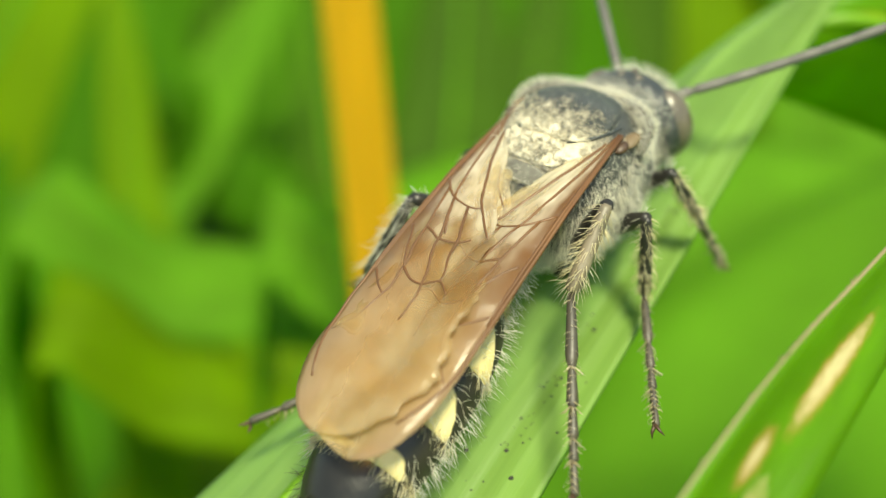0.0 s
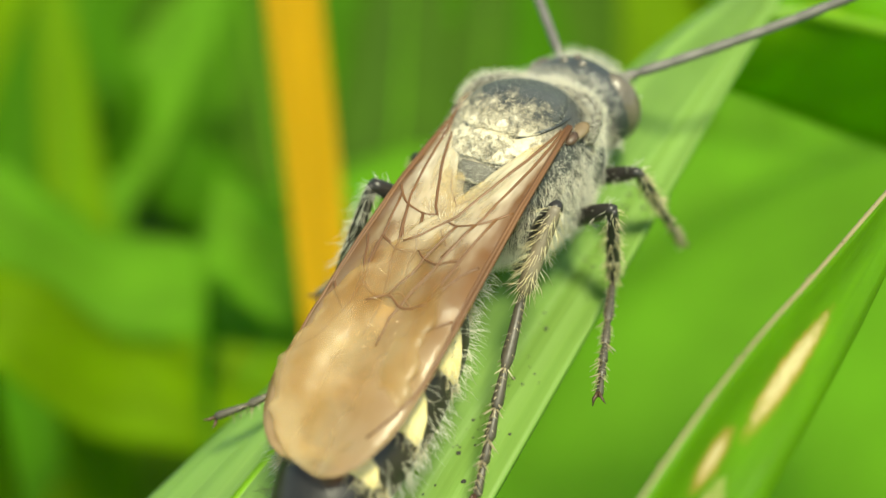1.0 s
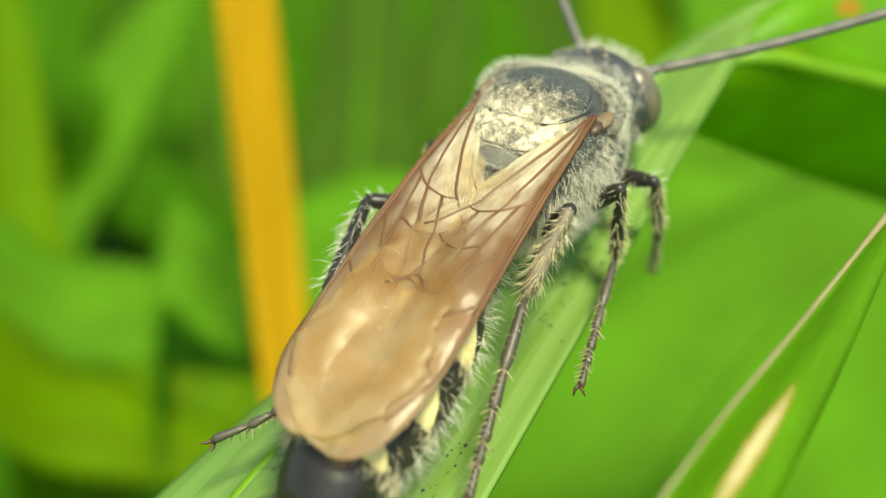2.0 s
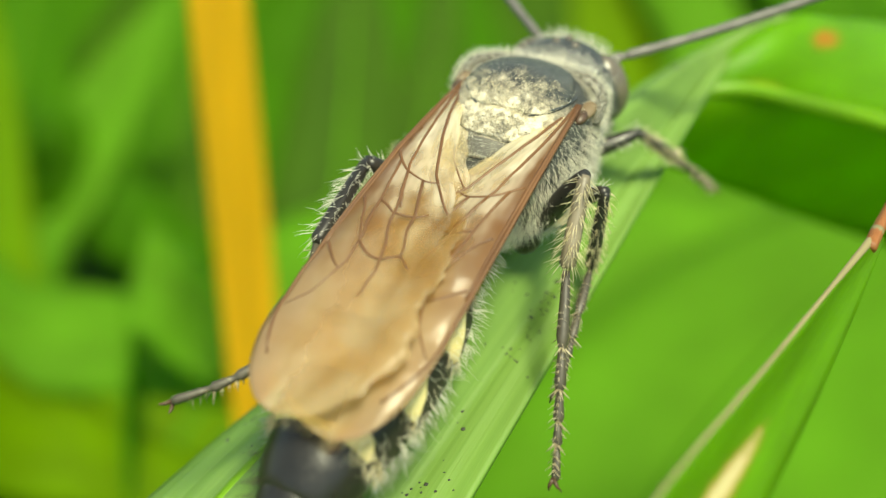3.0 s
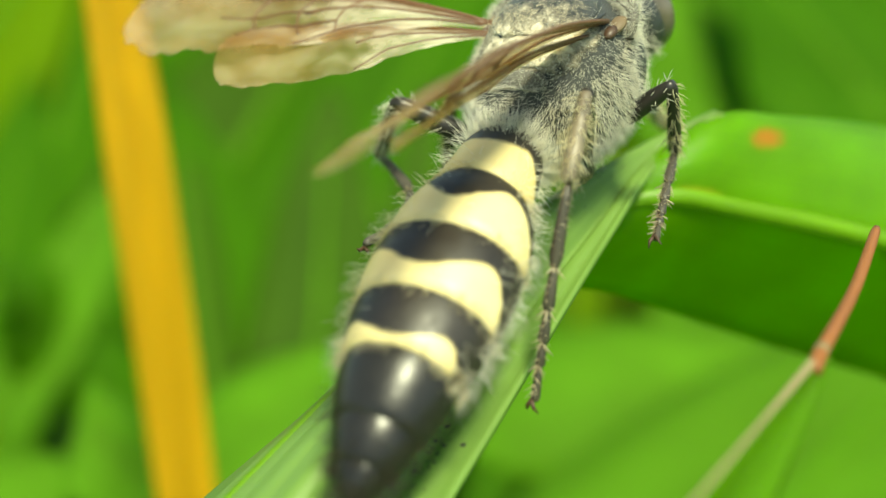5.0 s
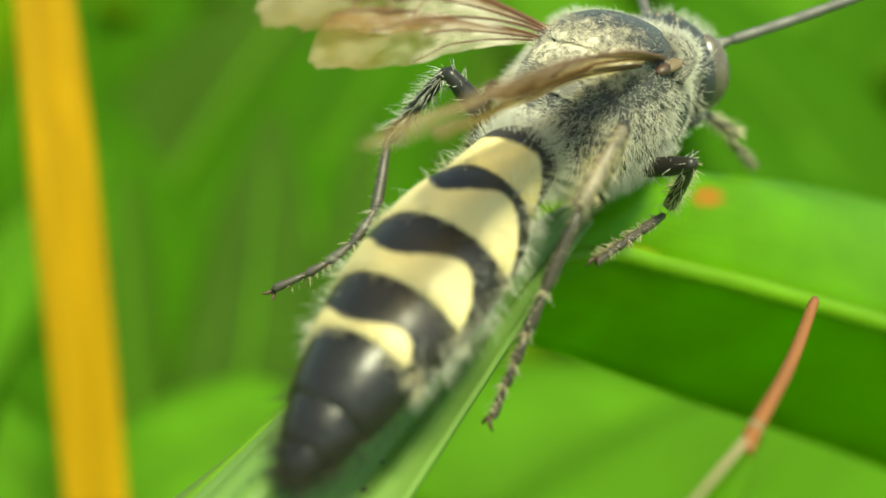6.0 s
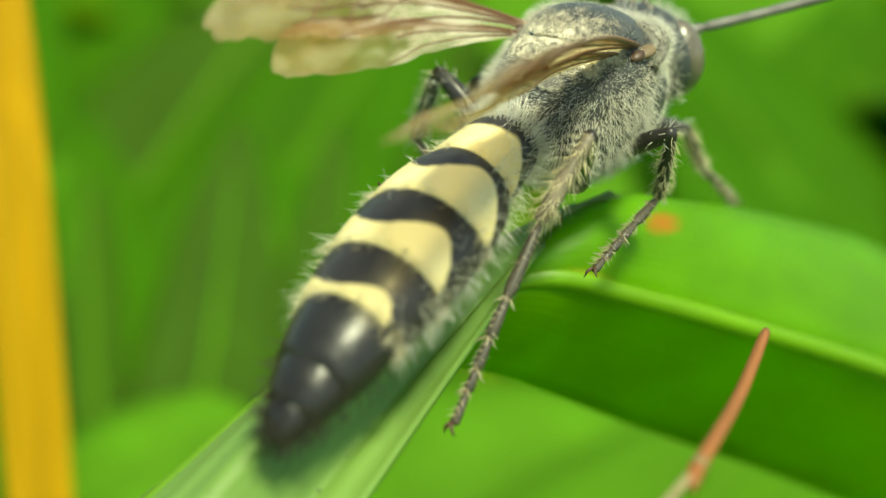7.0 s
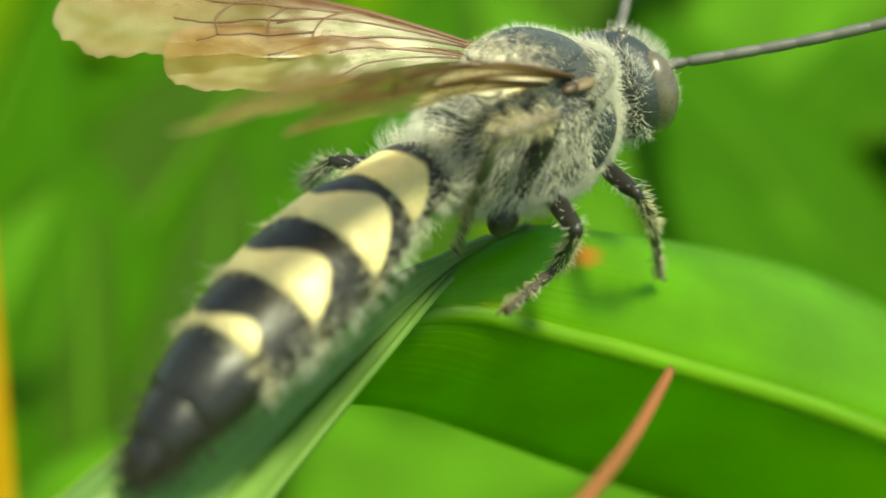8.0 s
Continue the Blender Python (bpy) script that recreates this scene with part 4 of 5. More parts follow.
def pollen(geo, count, seed, chance):
    rng = np.random.default_rng(seed)
    vs = np.array([np.asarray(p) for p in geo[0]])
    half = len(vs) // 2
    base = ellipsoid((0, 0, 0), (1, 1, 1), 3, 5)
    out = []
    while len(out) < count:
        i = rng.integers(half)
        p = vs[i] + rng.normal(0, 0.09, 3)
        if rng.random() > chance(p):
            continue
        r = rng.uniform(0.006, 0.013) * (1.7 if rng.random() < 0.05 else 1)
        if noise.noise(Vector(tuple(p * 2.3))) < rng.uniform(-0.35, 0.25):
            continue
        p = p + V(0, 0, 0.02)
        out.append(([p + V(*q) * r * V(1, 1, 0.8) for q in base[0]], base[1]))
    return joined(*out)


tagged(part("pollen_dust", pollen(scutum_geo, 4200, 31, lambda p: max(0.0, min(1.0, (0.9 - p[0]) * 1.3 - 0.06 * abs(p[1]))) if p[0] < 1.2 else 0.02), POLLEN, wasp, "cream pollen grains clinging to the back"), kind="stuff")
tagged(part("pollen_dust", pollen(scutellum_geo, 1200, 32, lambda p: 0.9 if abs(p[1]) > 0.2 else 0.4), POLLEN, wasp), kind="stuff")

clump = lambda p: noise.noise(Vector((p[0] * 1.3, p[1] * 1.3, p[2] * 1.3 + 7))) + 0.5 * noise.noise(Vector((p[0] * 3.1, p[1] * 3.1, p[2] * 3.1)))
bare = lambda p: ((p[0] - 1.35) / 0.5) ** 2 + ((p[2] + 0.35) / 0.75) ** 2 < 1
side = lambda p, d, r: r.random() < 0.85 + 0.9 * clump(p) and not (bare(p) and r.random() < 0.8) and (p[2] < 1.3 or p[0] < -1.1 or p[0] > 1.75) and r.random() < (1.0 if p[2] < 1.2 else 0.8)
hair_part("body_hair", thorax_geo, HAIR_W, wasp, count=34000, length=0.44, radius=0.0052, lean=(-0.75, 0, -0.1), spread=0.3, seed=2, keep=lambda p, d, r: side(p, d, r) and p[2] < 0.7)
hair_part("body_hair", thorax_geo, HAIR_W, wasp, count=20000, length=0.24, radius=0.0048, lean=(-0.8, 0, 0.0), spread=0.3, seed=22, keep=lambda p, d, r: side(p, d, r) and p[2] >= 0.7)
hair_part("body_hair", scutum_geo, HAIR_W, wasp, count=3000, length=0.20, radius=0.0050, lean=(-0.9, 0, 0), seed=3, keep=lambda p, d, r: d[2] > 0.1)
hair_part("body_hair", scutellum_geo, HAIR_W, wasp, count=900, length=0.22, radius=0.0050, lean=(-0.9, 0, 0.1), seed=33, keep=lambda p, d, r: d[2] > 0.1)
hair_part("body_hair", pron_geo, HAIR_W, wasp, count=3000, length=0.27, radius=0.0052, lean=(-0.2, 0, 0.15), seed=4)
hair_part("body_hair", neck_geo, HAIR_W, wasp, count=2800, length=0.36, radius=0.0055, lean=(0.1, 0, 0.1), seed=44)
hair_part("body_hair", meta_geo, HAIR_W, wasp, count=4200, length=0.15, radius=0.0050, lean=(-0.8, 0, 0.25), seed=5, keep=lambda p, d, r: d[2] > 0)

# head
HEAD = V(3.70, 0, -0.45)


def head_warp(p, d):
    q = np.array(p)
    q[0] += -0.18 * d[1] ** 2
    return q


head_geo = ellipsoid(HEAD, (0.98, 1.72, 1.45), 18, 28, head_warp)
head = part("head", head_geo, PUNCTATE, wasp, "black head with grey hair")
for s in (1, -1):
    eye_geo = ellipsoid((0, 0, 0), (0.56, 0.56, 1.12), 16, 22, lambda p, d: V(p[0] + 0.10 * d[2] ** 2, p[1] - 0.22 * s * d[2] ** 2, p[2]))
    eye = part("eye", ([V(*p) + HEAD + V(0.12, s * 1.28, 0.02) for p in eye_geo[0]], eye_geo[1]), EYE, head, "grey-brown glossy compound eye")
for y, x in ((0, 0.28), (0.28, 0.05), (-0.28, 0.05)):
    part("ocellus", ellipsoid(HEAD + V(x, y, 1.40), (0.12, 0.12, 0.10), 6, 10), EYE, head)
part("mandible_block", ellipsoid(HEAD + V(0.55, 0, -1.25), (0.42, 0.62, 0.38), 8, 12), CUTICLE, head)
hair_part("head_hair", head_geo, HAIR_W, head, count=5200, length=0.40, radius=0.0055, lean=(0.1, 0, 0.25), seed=6,
          keep=lambda p, d, r: (p[0] < HEAD[0] - 0.3 or p[0] > HEAD[0] + 0.45) and abs(p[1]) < 1.5)


def antenna_geo():
    pts, rad = [(0, 0, 0), (0.12, 0, 0.02), (0.45, 0, 0.05), (0.62, 0, 0.05)], [0.10, 0.15, 0.15, 0.09]
    x = 0.62
    for k in range(11):
        step = 0.88
        r = 0.140 if k < 9 else 0.13 - 0.03 * (k - 9)
        for f, q in ((0.06, r * 0.90), (0.14, r), (0.86, r * 1.03), (0.97, r * 0.92)):
            xx = x + step * f
            pts.append((xx, 0, 0.05 + 0.010 * xx * xx))
            rad.append(q)
        x += step
    pts.append((x + 0.12, 0, 0.05 + 0.01 * x * x))
    rad.append(0.04)
    return tube(pts, rad, 12)


FUZZ = plain("grey_black_antenna", (0.050, 0.046, 0.042), (0.13, 0.12, 0.108), 0.55, 1500, 0.4, 0.03)
antennae = [part("antenna", antenna_geo(), FUZZ, wasp, "long dull black ringed antenna") for s in (0, 1)]
for an in antennae:
    part("socket", ellipsoid((0.0, 0, 0), (0.22, 0.22, 0.22), 8, 10), CUTICLE, an)

# abdomen: hinge at the waist, local -x towards the tail
AB = [(0.15, 0.30, 0.34), (-0.2, 0.62, 0.62), (-0.75, 0.92, 0.90), (-1.6, 1.04, 1.03), (-2.3, 1.16, 1.12), (-3.0, 1.46, 1.27), (-3.9, 1.64, 1.34), (-4.8, 1.70, 1.37), (-6.1, 1.58, 1.30),
      (-7.3, 1.32, 1.15), (-8.2, 1.08, 0.98), (-9.0, 0.78, 0.74), (-9.7, 0.42, 0.44), (-10.1, 0.11, 0.13)]
AB_P = interp_rows(AB, 80)


def sag(x):
    return -0.011 * x * x


def ab_ring(x, grow, m=40):
    w = np.interp(-x, -AB_P[:, 0], AB_P[:, 1]) + grow
    h = np.interp(-x, -AB_P[:, 0], AB_P[:, 2]) + grow
    return [V(x, -w * math.sin(q), sag(x) + h * math.cos(q) * (1.0 if math.cos(q) > 0 else 0.62)) for q in np.linspace(-math.pi, math.pi, m, endpoint=False)]


def segment_geo(x0, x1):
    rings, uv = [], []
    n = 12
    for i in range(n):
        v = i / (n - 1)
        x = x0 + (x1 - x0) * v
        grow = -0.02 + 0.06 * math.sin(math.pi * min(v * 0.9 + 0.1, 1)) + 0.10 * v
        if i == n - 1:
            grow -= 0.12
        ring = ab_ring(x, grow)
        rings.append(ring)
        uv += [(q / math.pi, v) for q in np.linspace(-math.pi, math.pi, len(ring), endpoint=False)]
    return rings_geo(rings, True, uv)


core_geo = rings_geo([ab_ring(x, -0.12) for x in np.linspace(0.1, -10.1, 40)])
abdomen = part("abdomen", core_geo, CUTICLE, wasp, "black and pale yellow banded abdomen")
SEG = [(0.0, -2.45, (0.52, 0.02, 0.05, 0.60)), (-2.28, -4.32, (0.47, 0.14, 0.24, 0.56)), (-4.15, -6.04, (0.61, 0.10, 0.22, 0.52)),
       (-5.87, -7.35, (0.80, 0.06, 0.20, 0.44)), (-7.2, -8.75, None), (-8.6, -9.55, None), (-9.4, -10.15, None)]
for k, (x0, x1, pat) in enumerate(SEG):
    geo = segment_geo(x0, x1)
    mat = tergite_material("banded_cuticle", *pat) if pat else GLOSS
    seg = part("segment", geo, mat, abdomen, "black ring with a pale yellow band" if pat else "glossy black ring")
    zmid = sag((x0 + x1) / 2)
    # fringe along the rear edge, longer below and at the sides
    edge = lambda p, d, r, x1=x1, zmid=zmid: p[0] < x1 + 0.28 and (abs(p[1]) > 1.0 or r.random() < 0.5)
    hair_part("fringe", geo, HAIR_Y if pat else HAIR_D, abdomen, count=2200 if pat else 500, length=0.36, radius=0.0085, lean=(-1.3, 0, 0), seed=50 + k, keep=edge)
    hair_part("flank_hair", geo, HAIR_W if pat else HAIR_D, abdomen, count=900 if pat else 300, length=0.56, radius=0.0070, lean=(-0.35, 0, 0), seed=70 + k,
              keep=lambda p, d, r, zmid=zmid: abs(d[0]) < 0.8 and p[2] > zmid - 0.55 and (p[2] < zmid + 0.3 or r.random() < (0.4 if p[2] < zmid + 0.8 else 0.02)))
    if k == 0:
        hair_part("waist_hair", geo, HAIR_W, abdomen, count=2400, length=0.62, radius=0.008, lean=(0.05, 0, 0.1), seed=90, keep=lambda p, d, r: p[0] > -0.95)

# wings: local x to the tip, y to the trailing edge (mirrored for the other side), z up


def wing_outline(x, length, lead, width):
    t = x / length
    front = -lead * math.sin(math.pi * min(t, 1)) * 0.5
    width *= 1 + 0.025 * math.sin(34 * t) * (t > 0.3) + 0.015 * math.sin(71 * t) + (0.012 * math.sin(113 * t) + 0.008 * math.sin(167 * t + 1)) * (t > 0.6)
    back = width * (0.09 + 0.97 * math.sin(math.pi * min(1, t * 0.60)) ** 1.35)
    if t > 0.80:
        k = math.sqrt(max(0.0, 1 - ((t - 0.80) / 0.20) ** 2))
        centre = 0.38 * width
        front, back = centre + (front - centre) * k, centre + (back - centre) * k
    return front, back


def wing_geo(length, lead, width, s, wave, seed, camber):
    n, m = 90, 16
    g = []
    for i in range(n):
        x = length * (1 - (1 - i / (n - 1)) ** 1.0) * 0.9995
        f, b = wing_outline(x, length, lead, width)
        row = []
        for j in range(m):
            y = f + (b - f) * j / (m - 1)
            zz = 0.10 * math.sin(2.6 * y) * min(1, x / 3) + wave * (noise.noise(Vector((x * 0.5, y * 0.9, seed))) + 0.5 * noise.noise(Vector((x * 1.3, y * 1.8, seed + 3)))) * (x / length) - 0.0015 * x * x + camber * math.sin(math.pi * min(1, x / length)) ** 0.8
            row.append(V(x, s * y, zz))
        g.append(row)
    vs, fs, uv = sheet(g, 0.02)
    return (vs, fs, [(v, u) for u, v in uv]), np.array(g)


VEINS = [  # fore wing veins: (share of length, share of width) from base to tip
    [(0.0, 0.02), (0.3, 0.02), (0.6, 0.02), (0.78, 0.03), (0.9, 0.14)],
    [(0.0, 0.07), (0.25, 0.06), (0.45, 0.055), (0.62, 0.04)],
    [(0.0, 0.30), (0.18, 0.34), (0.36, 0.40), (0.46, 0.48)],
    [(0.02, 0.55), (0.2, 0.66), (0.36, 0.78), (0.44, 0.95)],
    [(0.30, 0.10), (0.33, 0.24), (0.36, 0.40), (0.37, 0.60), (0.36, 0.78)],
    [(0.33, 0.24), (0.46, 0.28), (0.58, 0.30), (0.70, 0.24), (0.78, 0.06)],
    [(0.36, 0.40), (0.48, 0.46), (0.60, 0.50), (0.70, 0.50)],
    [(0.46, 0.28), (0.47, 0.38), (0.48, 0.46), (0.47, 0.62), (0.45, 0.75)],
    [(0.58, 0.30), (0.60, 0.40), (0.60, 0.50), (0.58, 0.64), (0.61, 0.75)],
    [(0.46, 0.10), (0.50, 0.20), (0.58, 0.30)],
    [(0.60, 0.06), (0.64, 0.18), (0.66, 0.27)],
    [(0.37, 0.60), (0.50, 0.64), (0.58, 0.64)],
]


def veins_geo(g, lines, scale):
    n, m = g.shape[:2]
    out = []
    for k, line in enumerate(lines):
        uv = smooth_path([(a_, b_, 0) for a_, b_ in line], 14)
        pts = []
        for a_, b_, _ in uv:
            fi, fj = min(max(a_, 0), 0.999) * (n - 1), min(max(b_, 0), 0.999) * (m - 1)
            i, j = int(fi), int(fj)
            i2, j2 = min(i + 1, n - 1), min(j + 1, m - 1)
            p = g[i, j] * (1 - fi + i) * (1 - fj + j) + g[i2, j] * (fi - i) * (1 - fj + j) + g[i, j2] * (1 - fi + i) * (fj - j) + g[i2, j2] * (fi - i) * (fj - j)
            pts.append(p)
        r0 = (0.062 if k < 2 else 0.050 if k < 4 else 0.042) * scale
        out.append(tube(pts, list(np.linspace(r0, r0 * 0.6, 14)), 6))
    return out


fore, hind = [], []
for s in (1, -1):
    geo, g = wing_geo(10.8, 0.3, 3.25, s, 0.16, 4.0, 0.36)
    w = part("fore_wing", geo, WING, wasp, "amber translucent wing, browner along its front edge")
    for vg in veins_geo(g, VEINS, 1.0):
        part("vein", vg, VEIN, w)
    fore.append(w)
    geo, g = wing_geo(7.6, 0.1, 2.5, s, 0.10, 9.0, 0.24)
    w = part("hind_wing", geo, WING, wasp, "shorter amber hind wing")
    for vg in veins_geo(g, VEINS[:1] + VEINS[2:4], 0.7):
        part("vein", vg, VEIN, w)
    hind.append(w)

# legs: femur from the hip along x, with the tibia and the foot as its parts
LEN = {"HR": (3.0, 2.3, 5.0), "HL": (3.0, 2.9, 5.0), "MR": (2.3, 2.4, 3.9), "ML": (2.3, 2.4, 3.9), "FR": (2.0, 1.9, 3.0), "FL": (2.0, 1.9, 3.0)}
HIP = {"H": (-1.2, 1.1, -1.5), "M": (0.3, 1.1, -1.6), "F": (2.0, 0.9, -1.5)}
legs = {}


def foot_geo(length, r, bend=0.0):
    pts, rad, x = [], [], 0.0
    for k, share in enumerate((0.38, 0.20, 0.15, 0.11, 0.16)):
        st = length * share
        for f, q in ((0.02, 0.62), (0.2, 0.8), (0.85, 1.12), (0.98, 0.75)):
            pts.append((x + st * f, -bend * math.sin(math.pi * (x + st * f) / length), -0.012 * (x + st * f) ** 2 * 0.4))
            rad.append(r * q * (1 - 0.07 * k))
        x += st
    return tube(pts, rad, 8)


def spines(pts, length, radius, count, seed):
    rng = np.random.default_rng(seed)
    out = []
    for p in pts:
        for k in range(count):
            q = rng.uniform(0, 2 * math.pi)
            d = unit(V(0.9, math.cos(q), math.sin(q)))
            out.append(tube([p, p + d * length * rng.uniform(0.7, 1.1)], [radius, radius * 0.2], 4))
    return joined(*out)


for k in ("HR", "MR", "FR", "HL", "ML", "FL"):
    a_, b_, c_ = LEN[k]
    thick = {"H": 1.15, "M": 1.0, "F": 0.92}[k[0]]
    sd = sum(map(ord, k))
    fem = tube([(-0.25, 0, 0), (0, 0, 0), (a_ * 0.12, 0, 0), (a_ * 0.4, 0, 0.05), (a_ * 0.75, 0, 0.03), (a_ * 0.95, 0, 0), (a_ + 0.05, 0, 0)],
               [0.24 * thick, 0.28 * thick, 0.20 * thick, 0.25 * thick, 0.235 * thick, 0.17 * thick, 0.12 * thick], 14)
    leg = part("leg", fem, CUTICLE, wasp, "glossy black leg with pale bristles")
    hair_part("femur_hair", fem, HAIR_W, leg, count=70, length=0.34, radius=0.010, lean=(0.7, 0, 0), seed=sd)
    part("coxa", ellipsoid((-0.1, 0, 0.1), (0.50, 0.38, 0.42), 10, 14), CUTICLE, leg)
    tib_g = tube([(0, 0, 0), (b_ * 0.06, 0, 0), (b_ * 0.3, 0, 0), (b_ * 0.7, 0, 0), (b_ * 0.95, 0, 0), (b_, 0, 0)],
                 [0.11 * thick, 0.14 * thick, 0.165 * thick, 0.185 * thick, 0.18 * thick, 0.11 * thick], 12)
    tib = part("tibia", tib_g, SHIN if k == "HR" else CUTICLE, leg, "black shin under pale bristles")
    hair_part("tibia_hair", tib_g, HAIR_Y if k != "HL" else HAIR_W, leg, count={"HR": 170, "HL": 220}.get(k, 210), length=0.50 if k[0] == "H" else 0.34, radius=0.0085,
              lean=(0.95, 0, 0), spread=0.22, seed=sd + 1)
    brush = leg.children[-1]
    bend = 1.0 if k == "HL" else 0.0
    foot = part("foot", foot_geo(c_, 0.128 * thick, bend), FOOT, leg, "jointed dark foot with spines")
    claws = joined(*[tube([(c_ - 0.05, 0, 0), (c_ + 0.12, s * 0.10, 0.0), (c_ + 0.24, s * 0.17, -0.12)], [0.06, 0.045, 0.01], 6) for s in (1, -1)])
    joints = [V(c_ * f, -bend * math.sin(math.pi * f), 0) for f in (0.37, 0.57, 0.72, 0.83)]
    sp = part("bristle", joined(spines(joints, 0.42, 0.028, 5, sd + 2), spines([V(c_ * f, -bend * math.sin(math.pi * f), 0) for f in np.linspace(0.03, 0.95, 30)], 0.30, 0.013, 7, sd + 3)), HAIR_F, leg)
    tagged(sp, kind="stuff")
    cl = part("claws", claws, HINGE, leg)
    legs[k] = (leg, tib, brush, foot, sp, cl)

# ---------------------------------------------------------------- what moves


def frame_of(origin, x, hint):
    """A pose at origin with its x axis along x and its y axis towards hint."""
    x = unit(np.asarray(x, float))
    y = unit(np.asarray(hint, float) - x * (np.asarray(hint, float) @ x))
    z = np.cross(x, y)
    m = Matrix(((x[0], y[0], z[0], origin[0] * S), (x[1], y[1], z[1], origin[1] * S), (x[2], y[2], z[2], origin[2] * S), (0, 0, 0, 1)))
    return m


def move_leg(k, knees, ankles, toes):
    y = 1 if k[1] == "L" else -1
    hip = V(*HIP[k[0]]) * V(1, y, 1)
    leg, tib, brush, foot, sp, cl = legs[k]
    rows = [[], [], []]
    for kn, an, to in zip(knees, ankles, toes):
        t, kn, an, to = kn[0], V(*kn[1:]), V(*an[1:]), V(*to[1:])
        m = frame_of(kn - unit(kn - hip) * LEN[k][0], kn - hip, (0, 0, 1))
        inv = m.inverted()
        rows[0].append((t, m))
        rows[1].append((t, inv @ frame_of(kn, an - kn, (0, y, 0.3))))
        an = kn + unit(an - kn) * LEN[k][1]
        rows[2].append((t, inv @ frame_of(an, to - an, (0, y, 0.3))))
    walk(leg, rows[0])
    for ob in (tib, brush):
        walk(ob, rows[1])
    for ob in (foot, sp, cl):
        walk(ob, rows[2])


def move_wing(i, rows):
    """rows: seconds, the wing's direction and the way to its trailing edge, in the body's space."""
    s = 1 if i == 0 else -1
    out, out2 = [], []
    for t, d, h in rows:
        d, h = unit(V(*d)), V(*h)
        out.append((t, frame_of((0.80, s * 1.62, 1.34 - 0.05 * s), d, s * h)))
        fan = 0.02 + 0.28 * max(0.0, abs(d[1]) - 0.45)   # the hind wing spreads behind an open fore wing
        raised = abs(d[1]) > 0.3 or d[2] > 0.1   # at rest the hind wing lies under the fore wing
        hd = unit(d + unit(h) * fan + V(0, 0, -0.015 if raised else 0.018))
        out2.append((t, frame_of((0.42, s * 1.36, 1.24 if raised else 1.12), hd, s * h)))
    walk(fore[i], out)
    walk(hind[i], out2)


